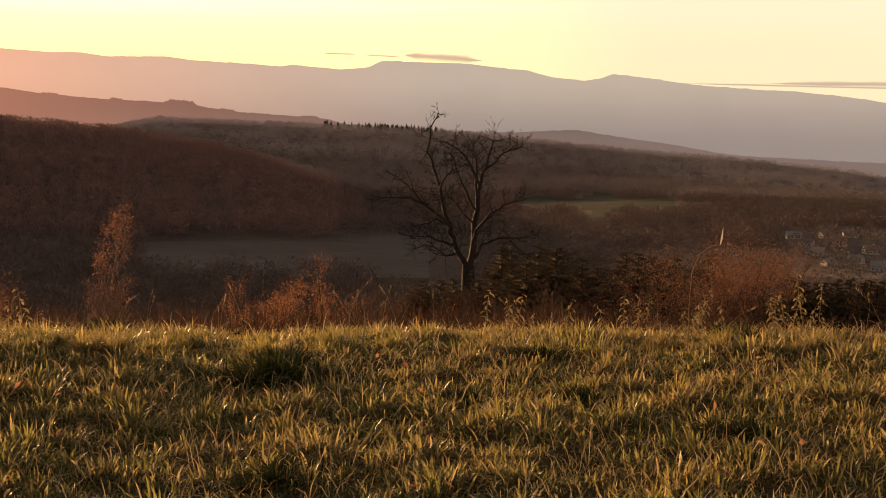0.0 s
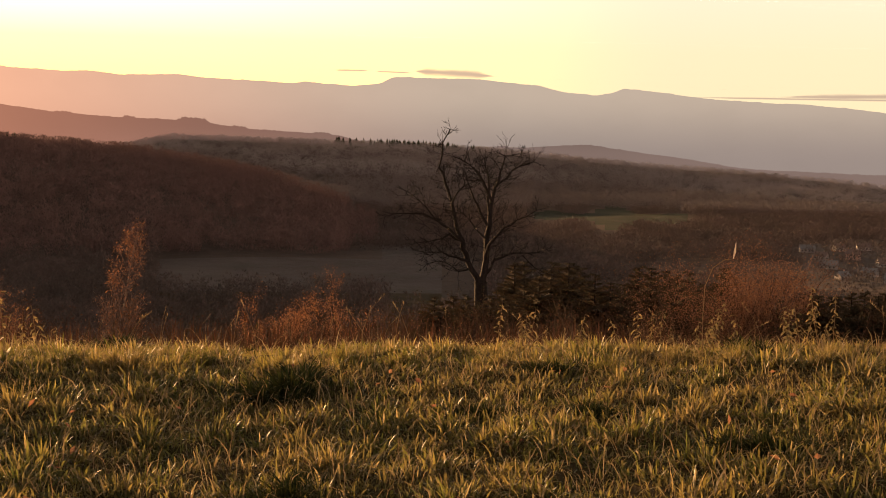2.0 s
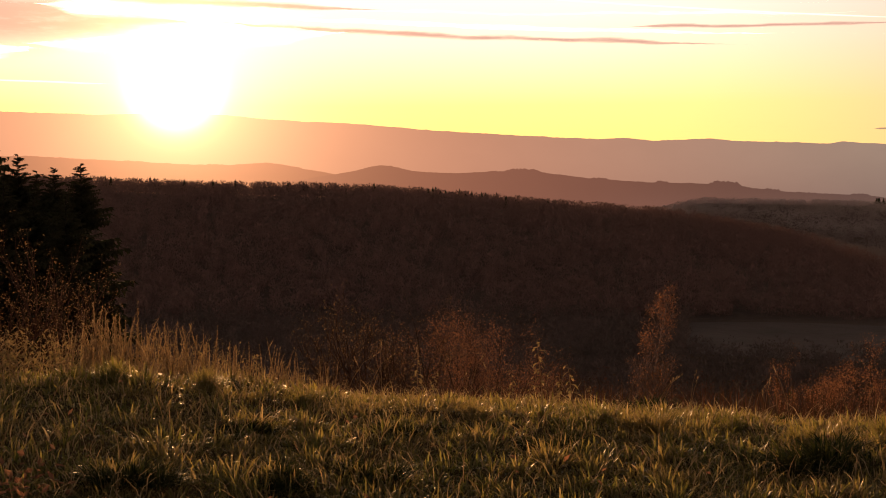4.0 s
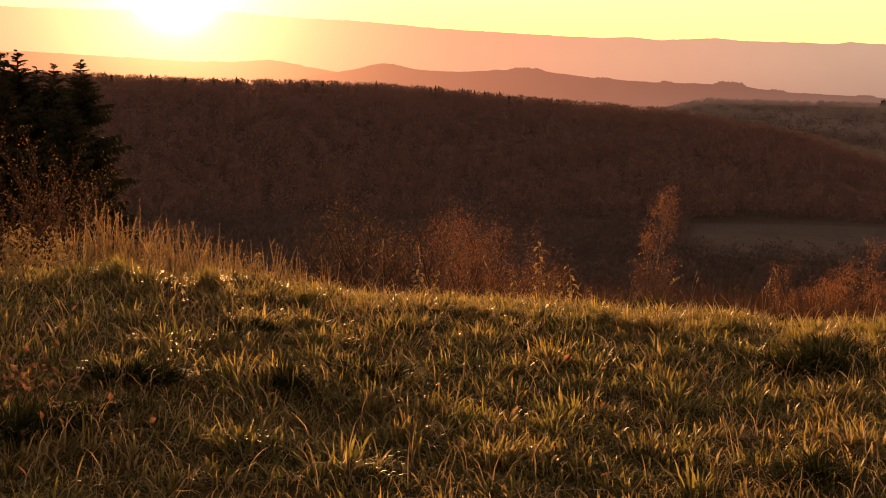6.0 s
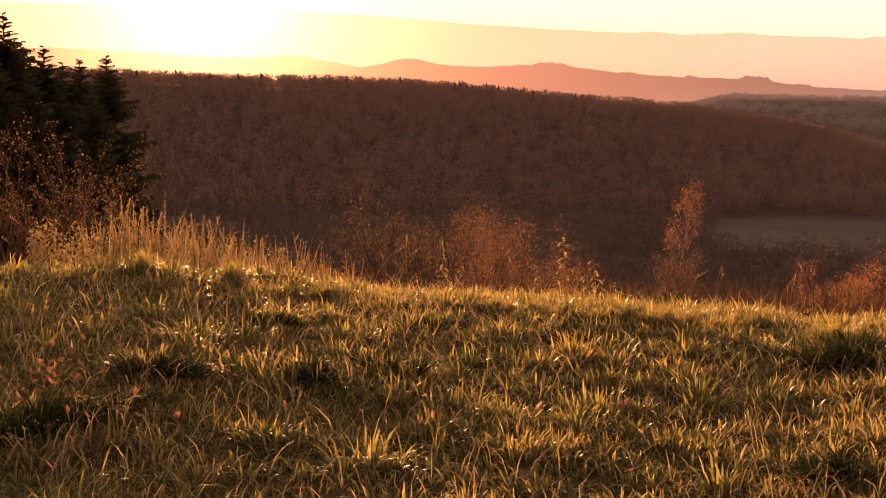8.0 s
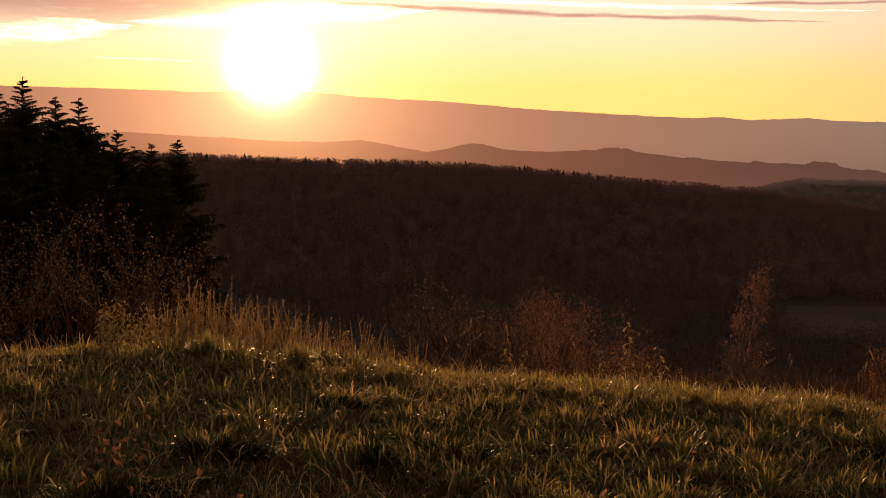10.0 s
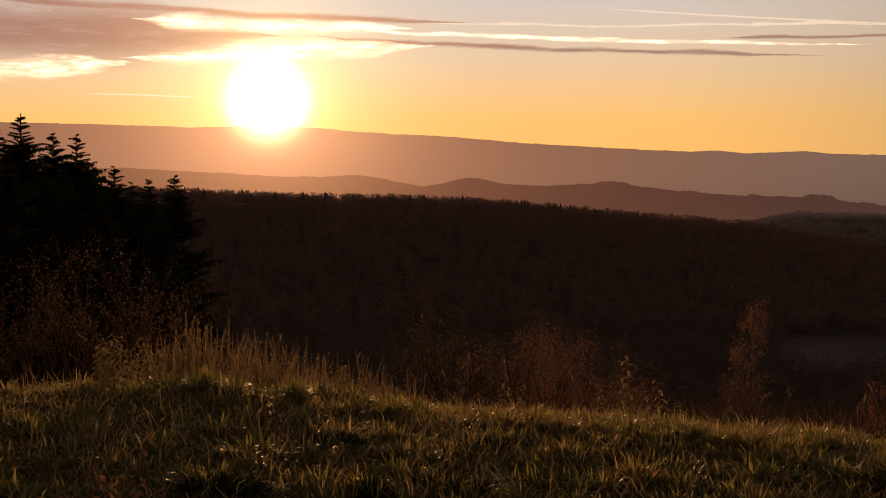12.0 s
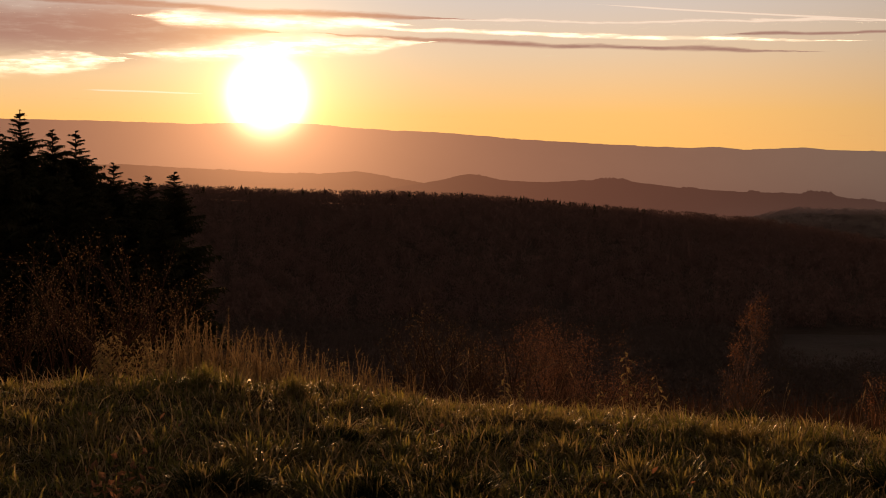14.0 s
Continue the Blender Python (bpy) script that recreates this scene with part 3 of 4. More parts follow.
# ---- weeds along the brow ----
def weed_meshes(height, leaves, droop, seed, stem_mat, leaf_mat, leaf=0.07):
    random.seed(seed)
    stem, crown = Build(), Build()
    pts = [Vector((0, 0, -0.03))]
    d = Vector((random.uniform(-0.15, 0.15), random.uniform(-0.15, 0.15), 1))
    for i in range(6):
        pts.append(pts[-1] + d.normalized() * height / 6)
        d += Vector((random.uniform(-0.1, 0.1), random.uniform(-0.1, 0.1), 0))
    stem.tube(pts, [0.005 - 0.0006 * i for i in range(7)], 4)
    for i in range(leaves):
        t = 0.3 + 0.7 * (i + 0.5) / leaves
        k = min(5, int(t * 6))
        p = pts[k].lerp(pts[k + 1], t * 6 - k)
        a = i * 2.4 + random.uniform(-0.4, 0.4)
        way = Vector((math.cos(a), math.sin(a), random.uniform(-droop, 0.3)))
        size = leaf * random.uniform(0.6, 1.2) * (1.15 - 0.4 * t)
        crown.leaf(p, way, Vector((0, 0, 1)), size, size * 0.5)
        crown.leaf(p + way.normalized() * size * 0.5, way + Vector((0, 0, -0.6)), Vector((0, 0, 1)), size * 0.7, size * 0.4)
    return stem.mesh("stem", stem_mat), crown.mesh("foliage", leaf_mat)


def spire_meshes(height, seed):
    """A feathery spike of a faded weed."""
    random.seed(seed)
    stem, crown = Build(), Build()
    top = Vector((random.uniform(-0.06, 0.06), random.uniform(-0.06, 0.06), height))
    stem.tube([(0, 0, -0.03), top * 0.5 + Vector((0.01, 0, 0)), top], [0.005, 0.004, 0.0015], 4)
    for i in range(150):
        t = random.uniform(0.05, 1.0)
        p, a = top * t, random.uniform(0, 6.3)
        size = (0.075 - 0.045 * t) * random.uniform(0.5, 1.2)
        crown.leaf(p, Vector((math.cos(a), math.sin(a), random.uniform(0.9, 3.0))), Vector((0, 0, 1)), size, size * 0.28)
    return stem.mesh("stem", M_STRAW), crown.mesh("seed_head", M_SEED)


def thing(name, label, category, group, parts):
    ob = tagged(new(name), label, category, group)
    for part_name, me, tag in parts:
        part(part_name, me, ob, tag)
    return ob


def plant_rows():
    kinds = []
    for i in range(4):
        s, c = weed_meshes(0.36 + 0.06 * i, 12 + 2 * i, 0.7, 20 + i, M_STRAW, M_WEED)
        kinds.append(thing("weed", "faded yellow-brown weed with drooping leaves on the brow", "weed", "weeds along the brow", [("stem", s, ""), ("foliage", c, "")]))
    spires = []
    for i in range(4):
        s, c = spire_meshes(0.55 + 0.09 * i, 40 + i)
        spires.append(thing("weed_spire", "tall feathery seed spike glowing in the low sun", "weed", "weed spikes on the bank", [("stem", s, ""), ("seed_head", c, "")]))
    stalks = []
    for i in range(3):
        random.seed(60 + i)
        b = Build()
        lean = random.uniform(0.1, 0.3)
        b.tube([(0, 0, -0.02), (lean * 0.1, 0, 0.2), (lean * 0.4, 0.02, 0.38), (lean * 0.9, 0.02, 0.5)], [0.003, 0.0026, 0.002, 0.001], 4)
        h = Build()
        for j in range(10):
            h.leaf((lean * (0.6 + 0.03 * j), 0.02, 0.42 + 0.008 * j), Vector((random.uniform(-1, 1), random.uniform(-1, 1), 1.5)), Vector((0, 0, 1)), 0.03, 0.006)
        stalks.append(thing("dry_stalk", "thin bleached grass stalk with a seed head", "stalk", "stalks along the brow", [("stem", b.mesh("stem", M_STRAW), ""), ("seed_head", h.mesh("seed_head", M_STRAW), "")]))
    used = set()

    def put(kind, az, r, size):
        m = Matrix.Translation(spot(az, r)) @ pose(0, 0, 0, rng.normal(0, 9), rng.normal(0, 9), rng.uniform(0, 360))
        if kind.name in used:
            ob = copy_thing(kind, m)
        else:
            used.add(kind.name)
            ob = kind
            ob.matrix_world = m
        ob.scale = (size, size, size)

    for az, size in ((-18.2, 1.15), (-18.9, 0.8), (-19.6, 1.05), (-20.4, 0.85), (-20.9, 0.6), (-25.1, 0.8), (-24.6, 0.6), (-19.2, 0.6), (-17.6, 0.5), (-16.2, 0.5)):
        put(kinds[int(rng.integers(4))], az, 9.5 + rng.uniform(-0.15, 0.4), size)
    for i in range(34):
        az = rng.uniform(8.0, 18.5) if i < 24 else rng.uniform(2.0, 9.0)
        put(kinds[int(rng.integers(4))], az, 9.6 + rng.uniform(-0.2, 0.9), rng.uniform(0.45, 0.95))
    for i in range(110):
        az = -40.2 + 11.5 * rng.uniform(0, 1) ** 1.1
        put(spires[int(rng.integers(4))], az, 10.3 + rng.uniform(-0.4, 1.6), rng.uniform(0.4, 1.0) * float(np.interp(az, [-41, -39, -36, -32, -28], [0.8, 0.95, 0.8, 0.55, 0.4])))
    for i in range(26):
        put(kinds[int(rng.integers(4))], rng.uniform(-43.2, -39.8), 9.3 + rng.uniform(-0.3, 0.5), rng.uniform(0.5, 1.0))
    for i in range(70):
        put(stalks[i % 3], rng.uniform(-46, 20), 9.4 + rng.uniform(-0.9, 0.9), rng.uniform(0.35, 0.9))
    # the tall bent stalk with a curled blade
    b, c = Build(), Build()
    b.tube([(0, 0, -0.03), (-0.01, 0, 0.25), (0.0, 0, 0.45), (0.05, 0, 0.56), (0.13, 0, 0.61), (0.2, 0, 0.62)], [0.0035, 0.003, 0.003, 0.003, 0.0025, 0.002], 5)
    c.tube([(0.19, 0, 0.62), (0.20, 0.003, 0.66), (0.205, 0.006, 0.72)], [0.003, 0.0085, 0.001], 5)
    reed = thing("bent_stalk", "tall bent dry stalk with a pale curled blade", "stalk", "", [("stem", b.mesh("stem", M_STRAW), ""), ("blade", c.mesh("blade", M_PALE), "bleached curled blade")])
    reed.matrix_world = Matrix.Translation(spot(11.05, 9.3)) @ pose(0, 0, 0, 0, 0, -12)
    reed.scale = (1.0, 1.0, 1.22)
    # shorter spikes that fill the bank between the tall ones
    state = rng.bit_generator.state
    for i in range(80):
        az = -40.5 + 11.5 * rng.uniform(0, 1) ** 1.1
        put(spires[int(rng.integers(4))], az, 9.9 + rng.uniform(-0.5, 1.6), rng.uniform(0.25, 0.7) * float(np.interp(az, [-42, -38, -28], [1.0, 1.0, 0.5])))
    # leafy weeds at the foot of the spikes
    for i in range(44):
        az = rng.uniform(-40.0, -28.5)
        put(kinds[int(rng.integers(4))], az, 9.7 + rng.uniform(-0.2, 0.8), rng.uniform(0.3, 0.7) * float(np.interp(az, [-40, -36, -28], [1.0, 0.9, 0.6])))
    rng.bit_generator.state = state


plant_rows()


def bank_weeds():
    """Faded stems that stand close together behind the spikes' feet."""
    n = 620
    az, r = rng.triangular(-42.0, -38.0, -28.0, n), rng.uniform(10.3, 12.8, n)
    x, y = r * np.sin(np.radians(az)), r * np.cos(np.radians(az))
    p = np.stack([x, y, land(x, y) - 0.03], 1)
    top = np.interp(az, [-42, -39.2, -37.8, -35.6, -33.5, -30.2, -28], [-6.2, -4.9, -5.3, -5.7, -6.7, -7.6, -8.2])
    room = np.clip(EYE + r * np.tan(np.radians(top)) - p[:, 2], 0.1, 1.5)
    v, f = blades(p, rng.uniform(0, 6.3, n), np.clip(rng.normal(0.25, 0.2, n), 0, 0.9), room * rng.uniform(0.25, 1.0, n), rng.uniform(0.003, 0.008, n), 0.6)
    crown = Build()
    random.seed(52)
    for i in range(n):
        for t in (0.55, 0.7, 0.85, 0.97):
            a = random.uniform(0, 6.3)
            q = Vector(v[7 * i]).lerp(Vector(v[7 * i + 6]), t * random.uniform(0.8, 1.0))
            size = random.uniform(0.02, 0.05)
            crown.leaf(q, Vector((math.cos(a), math.sin(a), random.uniform(-0.6, 0.8))), Vector((0, 0, 1)), size, size * 0.45)
    leaves = crown.mesh("weed_leaves", M_WEED)
    tagged(new("bank_weed_leaves", leaves), "small withered leaves on the weeds of the bank", "weeds", kind="stuff")
    tagged(new("bank_weeds", fast_mesh("bank_weeds", v, f, M_SEED)), "faded brown weed stems crowded on the bank", "weeds", kind="stuff")


bank_weeds()


# ---- shrubs and trees ----
def grow(b, start, way, length, radius, level, tips, spread=0.6, up=0.25, sides=4, kids=4, thin=0.0016):
    """A branch that bends and forks; the tips are kept for the leaves."""
    pts, rad, d = [Vector(start)], [radius], Vector(way).normalized()
    n = 4 if level > 1 else 3
    for i in range(n):
        d = (d + Vector((random.gauss(0, 0.16), random.gauss(0, 0.16), random.gauss(up * 0.2, 0.13)))).normalized()
        pts.append(pts[-1] + d * length / n)
        rad.append(max(radius * (1 - 0.75 * (i + 1) / n), thin))
    b.tube(pts, rad, sides if level > 1 else 3)
    if level == 0:
        tips += pts[1:]
        return
    for i in range(kids):
        t = random.uniform(0.3, 1.0)
        k = min(n - 1, int(t * n))
        p = pts[k].lerp(pts[k + 1], t * n - k)
        side = Vector((random.gauss(0, 1), random.gauss(0, 1), random.gauss(0.2, 0.6))).normalized()
        grow(b, p, d + side * spread + Vector((0, 0, up)), length * random.uniform(0.4, 0.65), max(radius * 0.45, 0.002), level - 1, tips, spread, up, sides, kids, thin)


def shrub(name, label, az, r, height, width, stems, leaf_mat, leaves, leaf, seed, bark=None, group="", levels=2, lean=(0, 0), sink=0.1, top_only=False, kids=4, spread=0.75, puff=1.3):
    random.seed(seed)
    wood, crown, tips = Build(), Build(), []
    for i in range(stems):
        a = random.uniform(0, 6.3)
        out = random.uniform(0.15, 1.0) * width / 2 / height if stems > 1 else 0.0
        way = Vector((math.cos(a) * out + lean[0], math.sin(a) * out + lean[1], 1.0))
        grow(wood, (math.cos(a) * 0.05 * stems ** 0.5, math.sin(a) * 0.05 * stems ** 0.5, 0), way, height * random.uniform(0.62, 0.8), 0.010 + height * 0.006, levels, tips, spread, 0.35, 5, kids)
    for p in tips:
        if top_only and p.z < height * random.uniform(0.2, 0.75):
            continue
        for i in range(leaves):
            q = p + Vector((random.gauss(0, 1), random.gauss(0, 1), random.gauss(0, 1))) * leaf * puff
            crown.leaf(q, Vector((random.gauss(0, 1), random.gauss(0, 1), random.gauss(-0.4, 0.7))), Vector((random.gauss(0, 1), random.gauss(0, 1), 1)), leaf * random.uniform(0.6, 1.25), leaf * 0.55)
    ob = tagged(new(name), label, "tree" if "tree" in name or "sapling" in name else "shrub", group)
    part("wood", wood.mesh("wood", bark or M_TWIG), ob)
    if crown.v:
        part("crown", crown.mesh("crown", leaf_mat), ob)
    ob.matrix_world = Matrix.Translation(spot(az, r, sink))
    ob["top"] = max(v.z for v in wood.v)
    return ob


def fit_top(ob, az, r, el, sink=0.1):
    """Scales a plant so that its top stands under that angle."""
    base = spot(az, r, sink).z
    s = (EYE + r * math.tan(radians(el)) - base) / ob["top"]
    ob.scale = (s, s, s)
    del ob["top"]


def sapling():
    """A leaning young birch: slim stems, short rising twigs, most leaves near the top."""
    random.seed(31)
    ob = tagged(new("birch_sapling"), "slender leaning birch sapling with rusty leaves", "tree")
    r = 16.0
    base = spot(-15.0, r, 0.1)
    height = EYE + r * math.tan(radians(-5.3)) - base.z
    crown = Build()
    for share, dx, dy in ((1.0, 0.26, 0.0), (0.72, 0.02, 0.1), (0.6, 0.30, -0.1), (0.5, -0.12, 0.05)):
        wood, tips, h = Build(), [], height * share
        line = [Vector((dx * t * t * 0.7 + dx * t * 0.3 + random.gauss(0, 0.008), dy * t, h * t)) for t in (0, 0.2, 0.4, 0.6, 0.8, 1.0)]
        wood.tube(line, [0.022 * share, 0.018 * share, 0.014 * share, 0.010 * share, 0.006, 0.003], 6)
        for i in range(int(54 * share)):
            t = random.uniform(0.15, 1.0)
            k = min(4, int(t * 5))
            p = line[k].lerp(line[k + 1], t * 5 - k)
            a = random.uniform(0, 6.3)
            grow(wood, p, (math.cos(a), math.sin(a), 1.7), (0.52 - 0.34 * t) * random.uniform(0.6, 1.2), 0.004, 1, tips, 0.5, 0.2, 3, 4, 0.0022)
        part("stem", wood.mesh("stem", M_BIRCH_BARK), ob)
        for p in tips:
            for i in range(3 if p.z > height * 0.72 else 1):
                q = p + Vector((random.gauss(0, 0.03), random.gauss(0, 0.03), random.gauss(0, 0.03)))
                crown.leaf(q, Vector((random.gauss(0, 1), random.gauss(0, 1), random.gauss(-0.5, 0.6))), Vector((random.gauss(0, 1), 0.3, 1)), random.uniform(0.018, 0.032), 0.016)
    part("crown", crown.mesh("crown", M_RUSSET), ob)
    ob.matrix_world = Matrix.Translation(base) @ pose(0, 0, 0, 0, 0, 14)


def build_shrubs():
    g = "shrubs below the brow"
    for az, r, el, w, stems, mat, leaves, leaf, seed, top, label in (
            (-8.3, 15, -7.0, 1.1, 5, M_RUSSET, 9, 0.032, 3, True, "slender shrub with orange-brown leaves at its tips"),
            (-7.2, 16, -8.0, 1.6, 8, M_RUSSET, 6, 0.03, 4, True, "low tangled shrub with rust-brown leaves"),
            (-6.4, 16, -6.6, 1.0, 5, M_RUSSET, 11, 0.032, 5, True, "upright shrub tipped with bright orange leaves"),
            (-4.6, 17, -7.8, 1.5, 7, M_RUSSET, 3, 0.03, 6, True, "nearly bare brown shrub below the brow"),
            (-21.8, 27, -5.7, 1.9, 10, M_HAZEL, 30, 0.022, 8, False, "rounded shrub full of red-brown foliage"),
            (-26.6, 18, -4.6, 2.2, 7, M_OCHRE, 3, 0.027, 9, False, "loose shrub with sparse ochre leaves glinting in the sun"),
            (-28.6, 18, -5.0, 1.8, 6, M_OCHRE, 3, 0.027, 10, False, "open shrub with small faded leaves"),
            (-24.9, 17, -5.2, 1.5, 6, M_OCHRE, 3, 0.027, 11, False, "twiggy shrub with a few yellow leaves"),
            (-42.6, 15, -1.2, 2.0, 6, M_OCHRE, 3, 0.026, 12, False, "tall thin shrub with fine leaves on the bank"),
            (-44.6, 14, -1.6, 2.0, 7, M_OCHRE, 3, 0.026, 13, False, "tall twiggy shrub on the bank"),
            (-41.0, 15, -2.2, 1.3, 5, M_OCHRE, 3, 0.026, 14, False, "dense twiggy shrub beside the spruces"),
            (-46.8, 13, -2.2, 2.2, 8, M_OCHRE, 3, 0.026, 15, False, "tall brown shrub on the bank"),
            (13.5, 26, -5.0, 2.6, 13, M_HAZEL, 34, 0.022, 16, False, "broad shrub with warm orange-brown twigs"),
            (12.0, 26, -6.4, 2.2, 10, M_HAZEL, 28, 0.022, 17, False, "spreading reddish shrub on the slope"),
            (15.1, 27, -6.4, 2.2, 9, M_HAZEL, 28, 0.022, 18, False, "dark red-brown shrub on the slope"),
            (16.7, 25, -7.0, 2.4, 9, M_DUSK, 14, 0.05, 19, False, "dark leafy shrub near the village view"),
            (18.2, 26, -7.4, 2.4, 9, M_DUSK, 14, 0.05, 26, False, "dark dense shrub on the slope"),
            (19.6, 27, -7.1, 2.4, 8, M_DUSK, 12, 0.05, 27, False, "dark rounded shrub on the slope"),
            (8.8, 13, -8.1, 0.8, 4, M_OCHRE, 2, 0.04, 22, False, "small yellowing shrub at the brow"),
            (0.3, 25, -7.7, 1.6, 7, M_DUSK, 9, 0.04, 28, False, "dark tangled shrub at the foot of the bare tree"),
            (1.7, 26, -7.5, 1.7, 8, M_DUSK, 9, 0.04, 29, False, "dark leafy shrub hiding the trunk of the bare tree"),
            (-1.6, 24, -7.9, 1.7, 7, M_DUSK, 8, 0.04, 30, False, "dark low shrub beside the bare tree"),
            (-1.0, 15, -8.0, 1.4, 7, M_RUSSET, 1, 0.03, 23, False, "tangled brown shrub below the brow"),
            (1.3, 14, -8.1, 1.3, 7, M_BRUSH, 2, 0.03, 25, False, "tangled dark shrub before the bare tree"),
            (4.0, 14, -8.4, 1.2, 6, M_RUSSET, 1, 0.03, 24, False, "tangled brown shrub below the brow")):
        ob = shrub("shrub", label, az, r, 2.0, w, stems, mat, leaves, leaf, seed, group=g, top_only=top, kids=5, puff=4.0 if mat == M_HAZEL else 1.3)
        fit_top(ob, az, r, el)
    # bare thorny shrubs filling the slope
    kinds = [shrub("thorn_shrub", "bare brown thorn shrub on the slope below the brow", 0, 20, 2.0, 2.2, 6, M_BRUSH, 2, 0.04, 80 + i, group="thorn shrubs on the slope") for i in range(4)]
    tops = [k["top"] for k in kinds]
    for i in range(92):
        az = -38.0 + 60.0 * (i + float(rng.uniform(0, 1))) / 76 if i < 76 else -3.0 + 0.75 * (i - 76)
        r = float(rng.uniform(14, 30)) if i < 76 else float(rng.uniform(13, 20))
        el = float(rng.uniform(-8.9, -7.7))
        k = i % 4
        base = spot(az, r, 0.1)
        s = (EYE + r * math.tan(radians(el)) - base.z) / tops[k]
        m = Matrix.Translation(base) @ pose(0, 0, 0, 0, 0, float(rng.uniform(0, 360)))
        if i < 4:
            ob = kinds[k]
            ob.matrix_world = m
            del ob["top"]
        else:
            ob = copy_thing(kinds[k], m)
        ob.scale = (s * 1.15, s * 1.15, s)
    sapling()


build_shrubs()


def brushwood():
    """The tangle of bare stems and dead bracken below the brow."""
    n = 34000
    az, r = np.radians(rng.uniform(-40, 24, n)), rng.uniform(12.0, 34.0, n)
    x, y = r * np.sin(az), r * np.cos(az)
    thick = wave(x, y, 2.2, 6)
    keep = thick > -0.35
    x, y, r, thick = x[keep], y[keep], r[keep], thick[keep]
    n = len(x)
    p = np.stack([x, y, land(x, y) - 0.05], 1)
    room = EYE - r * math.tan(radians(8.7)) - p[:, 2]
    length = np.clip(room, 0.3, 6.0) * (1 + 0.14 * thick) * rng.uniform(0.45, 1.0, n)
    v, f = blades(p, rng.uniform(0, 6.3, n), np.clip(rng.normal(0.3, 0.2, n), 0, 0.9), length, rng.uniform(0.010, 0.028, n), plain=True)
    tagged(new("brushwood", fast_mesh("brushwood", v, f, M_BRUSH)), "red-brown tangle of dead stems below the brow", "brushwood", kind="stuff")


brushwood()


def spruce_meshes(height, width, seed, gap=0.30, needles=None):
    """A spruce: whorls of drooping boughs, each a spine with hanging side twigs."""
    random.seed(seed)
    trunk, crown = Build(), Build()
    trunk.tube([(0, 0, 0), (0, 0, height * 0.5), (0, 0, height)], [height * 0.014, height * 0.008, 0.02], 6)
    z = height - 0.15
    while z > height * 0.05:
        down = height - z
        reach = width / 2 * (1 - math.exp(-down * 1.25 / width)) * random.uniform(0.8, 1.1) + 0.10
        first = random.uniform(0, 6.3)
        for k in range(5 if down < 1.5 else 9):
            a = first + k * 6.283 / (5 if down < 1.5 else 9) + random.uniform(-0.25, 0.25)
            d, s = Vector((math.cos(a), math.sin(a), 0)), Vector((-math.sin(a), math.cos(a), 0))
            l = reach * random.uniform(0.7, 1.2)
            lift = random.uniform(0.05, 0.4) if down < 4 else random.uniform(-0.35, 0.05)
            root = Vector((0, 0, z + random.uniform(-0.15, 0.15)))
            spine = [root, root + d * l * 0.5 + Vector((0, 0, l * (lift - 0.08))), root + d * l + Vector((0, 0, l * lift))]
            for i in range(7):
                t = (i + 0.7) / 7
                p = spine[0].lerp(spine[1], t * 2) if t < 0.5 else spine[1].lerp(spine[2], t * 2 - 1)
                tw = max(0.14, l * 0.36 * (1.1 - 0.6 * t)) * random.uniform(0.7, 1.25)
                for side in (-1, 1):
                    tip = p + s * side * tw + d * tw * 0.6 + Vector((0, 0, -tw * random.uniform(0.2, 0.7)))
                    o = len(crown.v)
                    crown.v += [p - d * tw * 0.28, p + d * tw * 0.28, tip]
                    crown.f += [(o, o + 1, o + 2)]
                o = len(crown.v)
                crown.v += [p - d * tw * 0.35, p + d * tw * 0.35, p + d * tw * 0.2 + Vector((0, 0, -tw * 0.8))]
                crown.f += [(o, o + 1, o + 2)]
            o = len(crown.v)
            crown.v += [spine[1] + s * l * 0.06, spine[1] - s * l * 0.06, spine[2] + d * l * 0.08]
            crown.f += [(o, o + 1, o + 2)]
        z -= gap * random.uniform(0.7, 1.2) * (0.75 if down < 3 else 1.0)
    return trunk.mesh("trunk", M_BARK), crown.mesh("crown", needles or M_NEEDLE)


